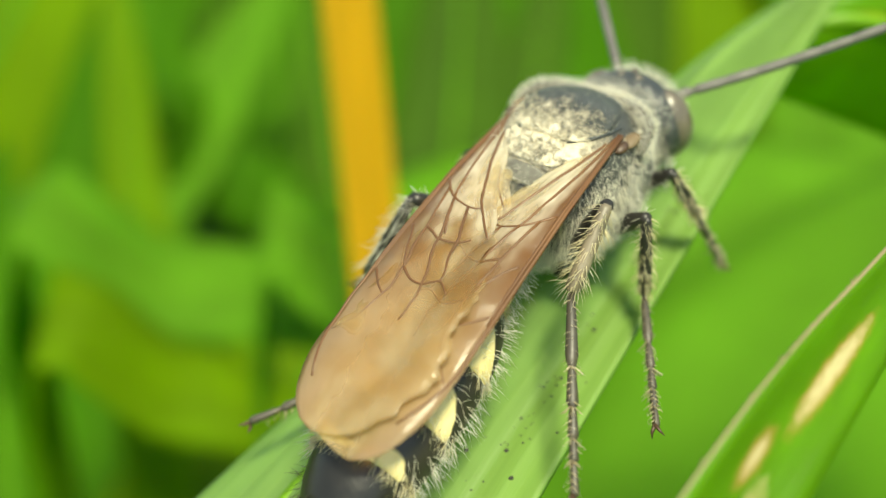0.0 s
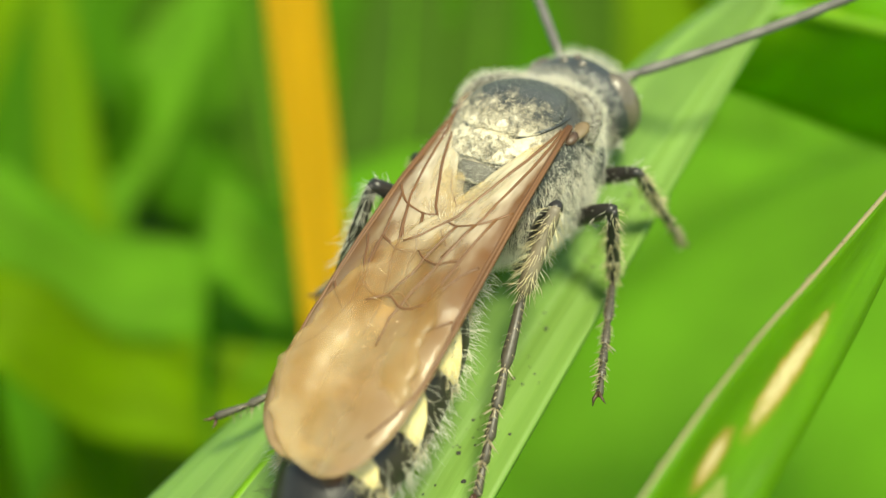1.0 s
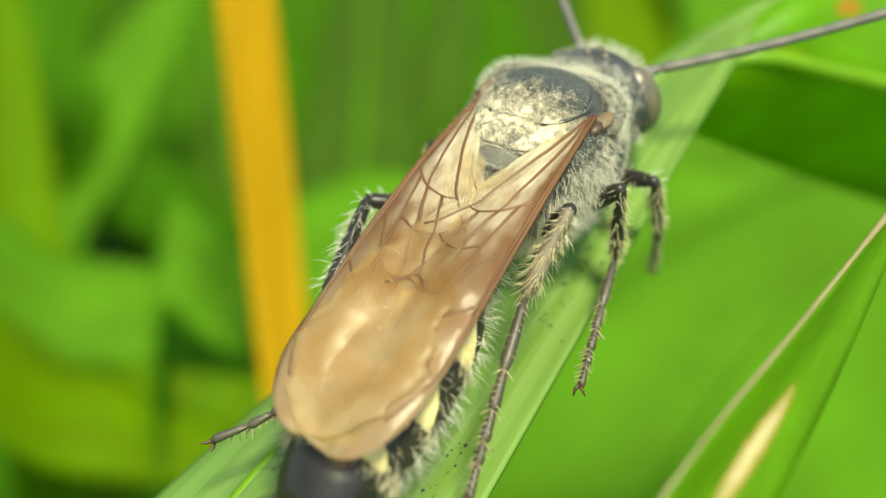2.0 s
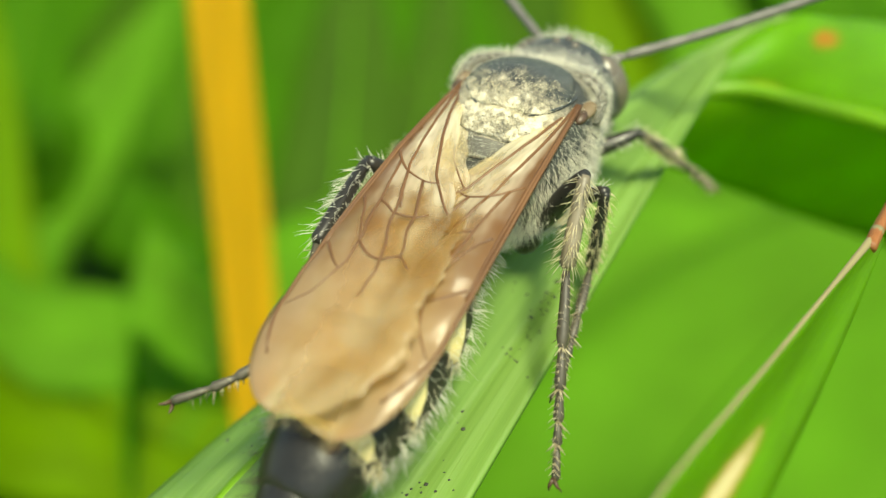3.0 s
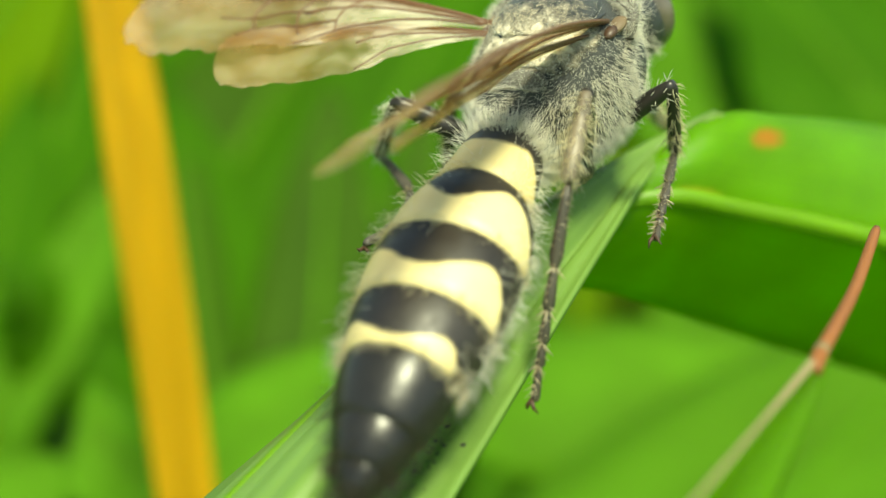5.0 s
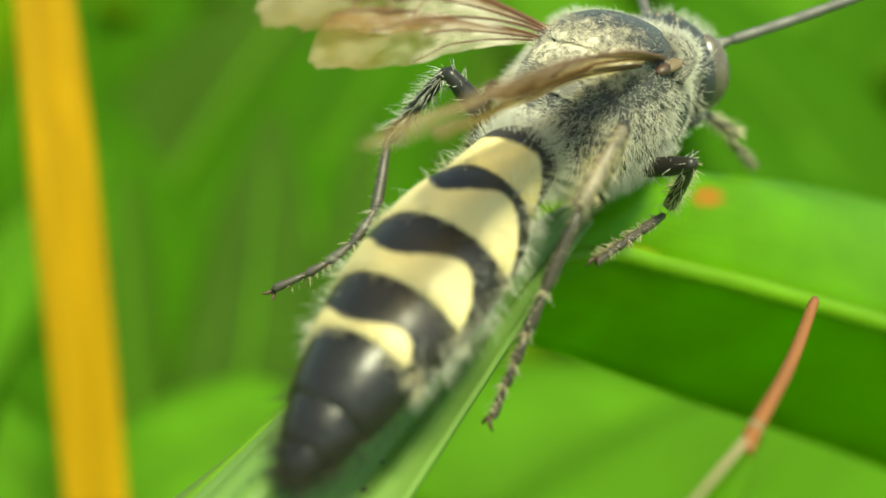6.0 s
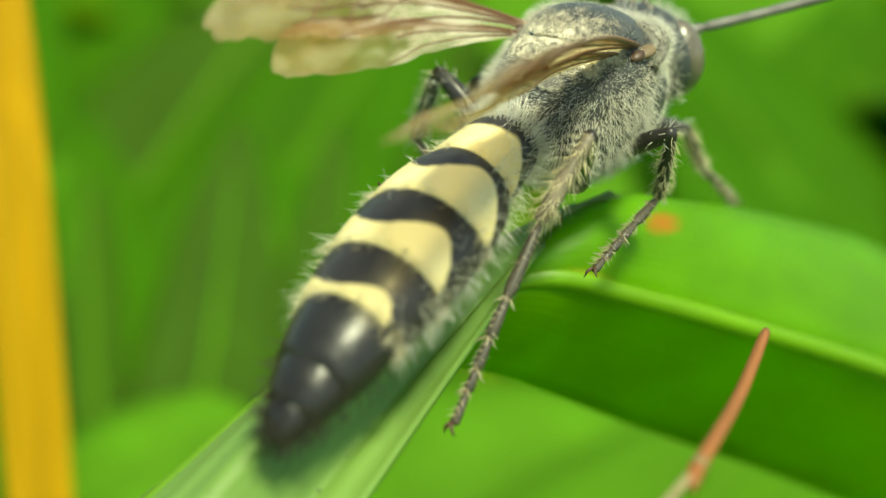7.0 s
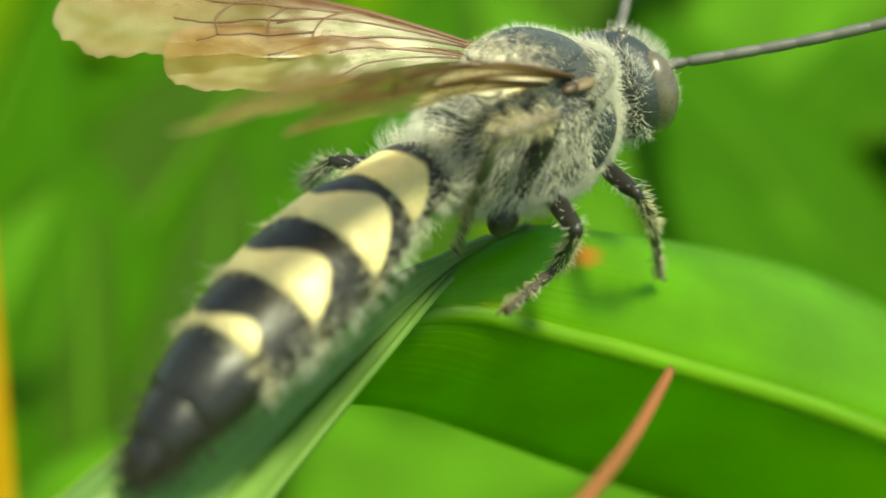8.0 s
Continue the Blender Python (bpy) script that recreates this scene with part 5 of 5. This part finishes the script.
def motions():
    walk(wasp, [
        (0, mm(-8.12, 0.01, -2.51, 1.7, -10.3, 6.2)),
        (0.5, mm(-8.17, 0.05, -2.64, 1.5, -12.3, 8.2)),
        (1, mm(-7.99, 0.08, -2.56, -1.2, -13.6, 8.9)),
        (2.5, mm(-4.36, 0.12, -1.38, 1.5, -12.5, 6.8)),
        (3, mm(-4.09, 0.65, -1.21, 2.8, -13.6, 14.5)),
        (3.5, mm(-1.03, 0.47, -0.30, 7.0, -13.7, 9.8)),
        (4, mm(-1.06, 0.76, -0.19, 10.0, -15.6, 6.8)),
        (4.2, mm(-0.76, 1.32, 0.37, -0.4, -13.3, 14.6)),
        (4.3, mm(0.31, -0.90, 0.38, 6.4, -9.5, -9.2)),
        (4.5, mm(1.12, -1.03, -0.06, 28.1, -17.4, 8.0)),
        (4.7, mm(1.51, 0.52, 0.93, 10.5, -24.4, 14.6)),
        (5, mm(2.98, 1.35, 1.16, -5.7, -20.8, 11.5)),
        (6.3, mm(5.59, -0.35, 1.93, 5.3, -10.1, 0.1)),
        (6.5, mm(6.11, -0.18, 1.97, 2.2, -14.8, 0.2)),
        (7, mm(7.00, 0.44, 2.15, 0.7, -14.7, 1.3)),
        (7.5, mm(9.17, -0.88, 2.22, 6.5, -12.2, -5.3)),
        (8, mm(7.18, -0.44, 2.22, 2.5, -16.0, -11.9)),
    ])
    walk(abdomen, [(t, mm(-2.10, 0, -0.10, r, p, y)) for t, r, p, y in [(0, 0.2, -12.7, 4.1), (0.5, 0.5, -9.0, 6.3), (1, 0.4, -7.7, 5.0), (2.5, 0.0, -9.4, 0.6), (3, -0.2, -8.4, -3.1), (3.5, -0.1, -8.5, -3.0), (4, 0.1, -7.1, -1.4), (4.2, 9.1, -11.9, -1.5), (4.3, 5.1, -14.1, 13.3), (4.5, -11.3, -7.4, -12.0), (4.7, 2.9, 2.4, -2.1), (5, 6.8, -0.6, 5.1), (6.3, -12.0, -11.2, 3.8), (6.5, -12.7, -5.8, 1.6), (7, -11.8, -4.9, 3.0), (7.5, -23.6, 5.8, 8.5), (8, -14.0, -4.0, 11.9)]])
    for i, rows in ((0, [(0, (0.73, 0.66, 0.18)), (0.5, (0.71, 0.68, 0.17)), (1, (0.7, 0.68, 0.2)), (2.5, (0.69, 0.7, 0.19)), (3, (0.62, 0.78, 0.07)), (3.5, (0.59, 0.8, 0.1)), (4, (0.59, 0.8, 0.08)), (4.2, (0.62, 0.78, 0.08)), (4.3, (0.84, 0.52, 0.14)), (4.5, (0.33, 0.94, 0.07)), (6.3, (0.72, 0.66, 0.23)), (7.5, (0.7, 0.69, 0.16)), (8, (0.8, 0.6, 0.1))]),
                    (1, [(0, (0.65, -0.75, 0.16)), (0.5, (0.61, -0.79, 0.08)), (1, (0.64, -0.76, 0.09)), (2.5, (0.6, -0.8, 0.03)), (3, (0.62, -0.78, 0.09)), (3.5, (0.65, -0.75, 0.11)), (4, (0.68, -0.71, 0.2)), (4.2, (0.45, -0.88, 0.16)), (4.3, (0.68, -0.73, 0.09)), (4.5, (0.84, -0.49, 0.24)), (6.3, (0.7, -0.69, 0.16)), (6.5, (0.69, -0.72, 0.06)), (7, (0.7, -0.71, 0.08)), (7.5, (0.69, -0.72, 0.05)), (8, (0.7, -0.71, 0.07))])):
        s = 1 if i == 0 else -1
        walk(antennae[i], [(t, frame_of((4.55, s * 0.85, -0.02), d, (-d[1], d[0], 0))) for t, d in rows])
    move_wing(0, [(0, (-0.99, -0.04, -0.14), (-0.04, -0.99, 0.11)), (0.3, (-0.99, -0.04, -0.14), (-0.04, -0.99, 0.11)), (0.5, (-0.97, 0.18, -0.08), (-0.11, -0.99, 0.14)), (0.65, (-0.99, -0.04, -0.13), (-0.03, -1, 0.07)), (1, (-0.99, -0.04, -0.13), (-0.03, -1, 0.07)), (2.5, (-0.99, 0.01, -0.12), (-0.04, -1, 0.06)), (3, (-0.99, 0.06, -0.08), (-0.06, -0.99, 0.1)), (3.5, (-0.99, 0.03, -0.11), (-0.03, -1, 0.07)), (4.08, (-0.98, 0.01, -0.12), (-0.03, -0.99, 0.11)), (4.2, (0.14, 0.94, -0.3), (-0.98, 0.09, -0.18)), (4.3, (-0.3, 0.94, -0.13), (-0.92, -0.32, -0.2)), (4.4, (-0.57, 0.52, 0.2), (-0.73, -0.29, -0.5)), (4.5, (-0.84, 0.1, 0.53), (-0.54, -0.27, -0.8)), (4.7, (-0.8, -0.08, 0.59), (-0.6, 0.09, -0.8)), (4.8, (-0.45, 0.4, 0.4), (-0.78, 0.04, -0.46)), (4.9, (-0.12, 0.86, 0.21), (-0.95, -0.01, -0.13)), (5, (-0.03, 0.99, 0.16), (-1, -0.02, -0.04)), (5.07, (-0.03, 0.99, 0.16), (-1, -0.02, -0.04)), (6.3, (0.24, 0.97, -0.08), (-0.89, 0.19, -0.42)), (6.5, (0, 1, -0.05), (-0.97, -0.01, -0.25)), (7, (0.03, 1, -0.02), (-0.96, 0.02, -0.27)), (7.5, (0.03, 1, 0), (-0.93, 0.03, -0.37)), (8, (-0.57, 0.79, 0.24), (-0.82, -0.53, -0.21))])
    move_wing(1, [(0, (-0.98, -0.08, -0.15), (0.03, 1, 0.01)), (1, (-0.98, -0.08, -0.125), (0.03, 1, 0.05)), (2.5, (-0.99, -0.06, -0.145), (0.03, 1, 0.06)), (3, (-0.99, 0, -0.12), (0.05, 1, 0.02)), (3.5, (-0.99, -0.04, -0.125), (0.03, 1, 0.05)), (4.08, (-0.98, -0.04, -0.105), (0.02, 1, 0.01)), (4.2, (-0.92, 0.03, 0.39), (-0.08, 0.96, -0.27)), (4.3, (-0.93, -0.08, 0.37), (-0.22, 0.9, -0.38)), (4.4, (-0.91, -0.07, 0.4), (-0.16, 0.95, -0.2)), (4.5, (-0.9, -0.07, 0.43), (-0.09, 1, -0.02)), (4.7, (-0.9, -0.24, 0.37), (-0.2, 0.97, 0.13)), (4.8, (-0.9, -0.19, 0.4), (-0.25, 0.92, -0.11)), (4.9, (-0.89, -0.14, 0.42), (-0.31, 0.87, -0.34)), (5, (-0.89, -0.13, 0.43), (-0.32, 0.86, -0.41)), (5.07, (-0.89, -0.13, 0.43), (-0.32, 0.86, -0.41)), (6.3, (-0.91, -0.23, 0.35), (-0.4, 0.76, -0.51)), (6.5, (-0.9, -0.23, 0.38), (-0.42, 0.72, -0.55)), (7, (-0.88, -0.29, 0.39), (-0.46, 0.75, -0.47)), (7.5, (-0.87, -0.27, 0.42), (-0.43, 0.83, -0.36)), (8, (-0.86, -0.3, 0.41), (-0.45, 0.81, -0.37))])
    move_leg("HR",
             [(0, -1.37, -2.56, 1.12), (0.5, -1.36, -2.55, 1.12), (1, -1.63, -2.54, 1.1), (2.5, -2.15, -2.51, 0.97), (3, -1.27, -2.59, 1.1), (3.5, -3.14, -2.49, 0.31), (4, -2.95, -2.59, 0.42), (4.2, -2.41, -2.29, 0.98), (4.3, -2.11, -2.51, 0.99), (4.5, -2.98, -1.52, 0.88), (4.7, -3.04, -2.63, 0.31), (4.93, -1.88, -2.15, 1.23), (5, -1.88, -2.15, 1.23), (5.07, -1.88, -2.15, 1.23), (6.3, -2.36, -2.43, 0.93), (6.5, -2.51, -2.32, 0.91), (7, -2.66, -2.4, 0.78), (7.5, -2.5, -2.25, 0.94), (8, -0.41, -2.32, 1.12)],
             [(0, -3.17, -2.58, -0.37), (0.5, -3.24, -2.47, -0.33), (1, -3.14, -2.22, -0.61), (2.5, -4.05, -2.25, -0.42), (3, -3.07, -2.85, -0.59), (3.5, -5.1, -2.53, -1.32), (4, -4.88, -2.86, -1.02), (4.2, -4.62, -2.7, 0.48), (4.3, -3.92, -2.78, -0.76), (4.5, -5.08, -1.78, -0.59), (4.7, -4.97, -2.35, -0.94), (4.93, -3.98, -2.37, 0.3), (5, -3.98, -2.37, 0.3), (5.07, -3.98, -2.37, 0.3), (6.3, -4.37, -2.52, -0.19), (6.5, -4.42, -2.11, -0.36), (7, -4.25, -1.99, -0.83), (7.5, -4.66, -2.3, 0.14), (8, -2.55, -2.89, 1.73)],
             [(0, -7.02, -5.05, -2.32), (0.5, -7.51, -3.53, -3.07), (1, -7.56, -3.18, -2.75), (2.5, -8.57, -3.31, -2.11), (3, -7.17, -4.28, -3.44), (3.5, -9.81, -3.38, -1.71), (4, -9.39, -4.63, -0.15), (4.2, -9, -3.36, -2.82), (4.3, -7.93, -4.03, -3.64), (4.5, -6.6, -1.51, -5.11), (4.7, -5.95, -0.43, -5.44), (4.93, -7.32, -1.97, -3.4), (5, -7.32, -1.97, -3.4), (5.07, -7.32, -1.97, -3.4), (6.3, -6.99, -2.08, -4.42), (6.5, -8.95, -2.8, -2.37), (7, -8.34, -2.22, -3.7), (7.5, -9.4, -3.09, -1.22), (8, -2.15, -0.14, -2.42)])
    move_leg("MR",
             [(0, -0.08, -2.84, -0.15), (0.5, 0.38, -3.01, -0.32), (1, 0.1, -3, -0.33), (2.5, 0.06, -2.61, 0.12), (3, -0.31, -2.79, -0.17), (3.5, -0.19, -3.05, -0.49), (4, -0.17, -3.33, -1.31), (4.2, -0.32, -3.31, -1.54), (4.3, -0.12, -2.98, -0.34), (4.5, 0.1, -3, -0.4), (4.7, 0.3, -2.36, 0.32), (4.93, 0.68, -2.99, -0.35), (5, 0.68, -2.99, -0.35), (5.07, 0.68, -2.99, -0.35), (6.3, -0.8, -3.02, -0.97), (6.5, -1.16, -2.85, -1.31), (7, 0.07, -3.01, -0.33), (7.5, -0.38, -3.15, -0.82), (8, -0.79, -3.12, -1.41)],
             [(0, -0.44, -2.9, -2.52), (0.5, 0.18, -2.95, -2.71), (1, -0.13, -2.9, -2.71), (2.5, -0.05, -2.34, -2.26), (3, -0.8, -2.65, -2.52), (3.5, -0.1, -2.65, -2.85), (4, 0.35, -2.86, -3.61), (4.2, -0.13, -2.86, -3.89), (4.3, -0.05, -1.88, -2.47), (4.5, 0.2, -2.2, -2.6), (4.7, 1.21, -3.04, -1.79), (4.93, 0.92, -2.54, -2.69), (5, 0.92, -2.54, -2.69), (5.07, 0.92, -2.54, -2.69), (6.3, 0.28, -1.87, -2.78), (6.5, -0.25, -1.55, -3.11), (7, 0.48, -2.41, -2.62), (7.5, 0.06, -1.86, -2.79), (8, -0.32, -1.69, -3.28)],
             [(0, -3.55, -5.09, -3.38), (0.5, -3.2, -4.9, -2.75), (1, -3.73, -4.39, -2.66), (2.5, -3.71, -3.18, -3.33), (3, -4.62, -3.3, -3.01), (3.5, -3.47, -2.89, -0.9), (4, -2.59, -3.21, -1.07), (4.2, -3.98, -2.21, -4.01), (4.3, -3.81, -2.62, -1.77), (4.5, -3.5, -2.6, -1.7), (4.7, -1.86, -4.52, 0.11), (4.93, -2.83, -3.49, -2.18), (5, -2.83, -3.49, -2.18), (5.07, -2.83, -3.49, -2.18), (6.3, -3.33, -2.15, -1.32), (6.5, -3.57, -2.08, -1.13), (7, -3.38, -2.85, -2.33), (7.5, -3.75, -1.13, -2.44), (8, -3.44, -3.59, -1.9)])
    move_leg("FR",
             [(0, 1.86, -2.43, -0.22), (0.5, 2.18, -2.74, -0.74), (1, 1.97, -2.74, -0.71), (2.5, 1.59, -2.81, -1.06), (3, 3.26, -2.4, -1.08), (3.5, 3.39, -2.1, -2.29), (4, 3.72, -1.93, -1.52), (4.2, 3.62, -2.08, -1.45), (4.3, 3.54, -1.11, -2.75), (4.5, 3.6, -1.6, -2.4), (4.7, 3.48, -1.36, -2.64), (4.93, 3.3, -1, -3), (5, 3.3, -1, -3), (5.07, 3.3, -1, -3), (6.3, 3.98, -1.15, -1.37), (6.5, 3.72, -1.58, -2.27), (7, 3.69, -1.49, -2.4), (7.5, 3.45, -1.63, -2.67), (8, 1.47, -2.83, -1.62)],
             [(0, 2.38, -2.89, -1.98), (0.5, 2.98, -3.02, -2.44), (1, 2.66, -2.86, -2.48), (2.5, 1.9, -2.6, -2.92), (3, 4.22, -3.23, -2.49), (3.5, 4.19, -1.99, -4.01), (4, 4.57, -2.01, -3.22), (4.2, 4.01, -2.29, -3.29), (4.3, 4.74, -1.88, -4.01), (4.5, 4.3, -1.5, -4.2), (4.7, 4.34, -1.06, -4.28), (4.93, 4.4, -0.4, -4.4), (5, 4.4, -0.4, -4.4), (5.07, 4.4, -0.4, -4.4), (6.3, 5.31, -1.5, -2.68), (6.5, 4.51, -1.34, -3.98), (7, 4.57, -1.51, -4.08), (7.5, 4.49, -1.14, -4.18), (8, 2.43, -2.3, -3.17)],
             [(0, 3.58, -3.04, -4.73), (0.5, 4.75, -3.1, -4.86), (1, 4, -2.82, -5.16), (2.5, 2.68, -1.85, -5.72), (3, 5.93, -4.03, -4.82), (3.5, 5.79, -1.35, -6.47), (4, 6.35, -1.38, -5.55), (4.2, 6.53, -1.98, -4.89), (4.3, 6.7, -3.25, -5.83), (4.5, 7.1, -1.5, -5.4), (4.7, 6.86, -0.78, -5.8), (4.93, 6.5, 0.3, -6.4), (5, 6.5, 0.3, -6.4), (5.07, 6.5, 0.3, -6.4), (6.3, 7.56, -1.39, -4.66), (6.5, 6.8, -1.21, -5.92), (7, 6.53, -1.71, -6.34), (7.5, 6.05, 0.12, -6.41), (8, 3.59, -1.34, -5.77)])
    move_leg("HL",
             [(0, -2.99, 2.42, 0.51), (0.5, -2.27, 2.56, 0.89), (1, -2.47, 2.43, 0.87), (2.5, -2.99, 3.26, -0.44), (3, -2.4, 2.84, 0.63), (3.5, -2.94, 3, 0.04), (4, -3.04, 2.64, 0.3), (4.2, -2.79, 3.1, 0.07), (4.3, -2.49, 2.63, 0.74), (4.5, -3.07, 3.17, -0.38), (4.7, -3.04, 2.66, 0.29), (4.93, -1.72, 3.51, 0.56), (5, -1.72, 3.51, 0.56), (5.07, -1.72, 3.51, 0.56), (6.3, -1.71, 2.77, 0.94), (6.5, -1.39, 3.16, 0.7), (7, -0.83, 3.51, 0.25), (7.5, -2.47, 2.2, 0.99), (8, -2.98, 3.42, -0.84)],
             [(0, -4.19, 3.54, -1.89), (0.5, -2.98, 3.67, -1.7), (1, -3.72, 3.27, -1.61), (2.5, -5.74, 2.34, -0.34), (3, -5.28, 2.64, 0.41), (3.5, -3.22, 4.02, -2.66), (4, -4.02, 3.23, -2.36), (4.2, -3.31, 3.67, -2.73), (4.3, -3.1, 3.42, -1.98), (4.5, -2.95, 2.79, -3.26), (4.7, -2.86, 3.16, -2.57), (4.93, -1.24, 5.22, -1.73), (5, -1.24, 5.22, -1.73), (5.07, -1.24, 5.22, -1.73), (6.3, -2.38, 4.36, -1.4), (6.5, -1.44, 4.35, -1.94), (7, -0.56, 4.84, -2.31), (7.5, -1.83, 4.16, -1.05), (8, -2.7, 5.78, -2.49)],
             [(0, -9.61, 4.06, -3.81), (0.5, -8.39, 4.31, -3.82), (1, -8.9, 4.35, -2.99), (2.5, -10.92, 2.86, -2.23), (3, -10.43, 4.16, -1.28), (3.5, -8.43, 4.14, -5.51), (4, -8.83, 2.86, -4.7), (4.2, -7.72, 4.36, -5.24), (4.3, -7.67, 1.41, -2.24), (4.5, -7.33, 1.93, -1), (4.7, -7.39, 2.09, -0.75), (4.93, -5.55, 2.8, -0.98), (5, -5.55, 2.8, -0.98), (5.07, -5.55, 2.8, -0.98), (6.3, -6.86, 5.29, -4.43), (6.5, -5.66, 2.16, -0.4), (7, -4.67, 2.34, -0.94), (7.5, -5.61, 1.35, 0.63), (8, -5.78, 2.07, -1.19)])
    move_leg("ML",
               [(0, 0.1, 3.1, -0.4), (1, 0.0, 3.1, -0.4), (3.5, -0.5, 3.2, -0.9), (4.4, -0.2, 1.9, -3.2), (4.6, -0.2, 1.9, -3.2), (5, 0.0, 3.1, -0.5), (6.5, 0.2, 3.1, -0.4), (8, 0.2, 3.1, -0.4)],
               [(0, 0.2, 3.8, -2.7), (1, 0.2, 3.8, -2.7), (3.5, 0.3, 4.1, -2.9), (4.4, -0.3, 1.6, -5.0), (4.6, -0.3, 1.6, -5.0), (5, 0.1, 4.0, -2.7), (6.5, 0.2, 3.9, -2.7), (8, 0.2, 3.8, -2.7)],
               [(0, -3.5, 4.9, -3.4), (1, -3.5, 4.8, -3.3), (3.5, -3.5, 3.9, -3.7), (4.4, -1.6, 1.1, -6.6), (4.6, -1.6, 1.1, -6.6), (5, -3.6, 3.1, -3.7), (6.5, -3.6, 4.3, -3.6), (8, -3.6, 4.7, -3.0)])
    move_leg("FL",
               [(0, 3.6, 2.0, -0.9), (1, 3.6, 2.0, -0.9), (3.5, 3.6, 2.0, -1.0), (4.4, 3.2, 1.3, -3.0), (4.6, 3.2, 1.3, -3.0), (5, 3.6, 2.0, -1.0), (6.5, 3.6, 2.0, -1.0), (8, 3.6, 2.0, -1.0)],
               [(0, 3.6, 2.9, -2.6), (1, 3.6, 2.9, -2.6), (3.5, 3.6, 3.2, -2.5), (4.4, 3.6, 0.9, -4.6), (4.6, 3.6, 0.9, -4.6), (5, 3.7, 3.1, -2.6), (6.5, 3.6, 3.0, -2.6), (8, 3.6, 3.0, -2.6)],
               [(0, 6.6, 3.4, -2.8), (1, 6.6, 3.2, -3.0), (3.5, 6.2, 2.0, -3.4), (4.4, 4.2, 0.3, -6.0), (4.6, 4.2, 0.3, -6.0), (5, 5.8, 1.1, -3.5), (6.5, 6.5, 2.7, -3.3), (8, 6.6, 3.2, -2.8)])


motions()
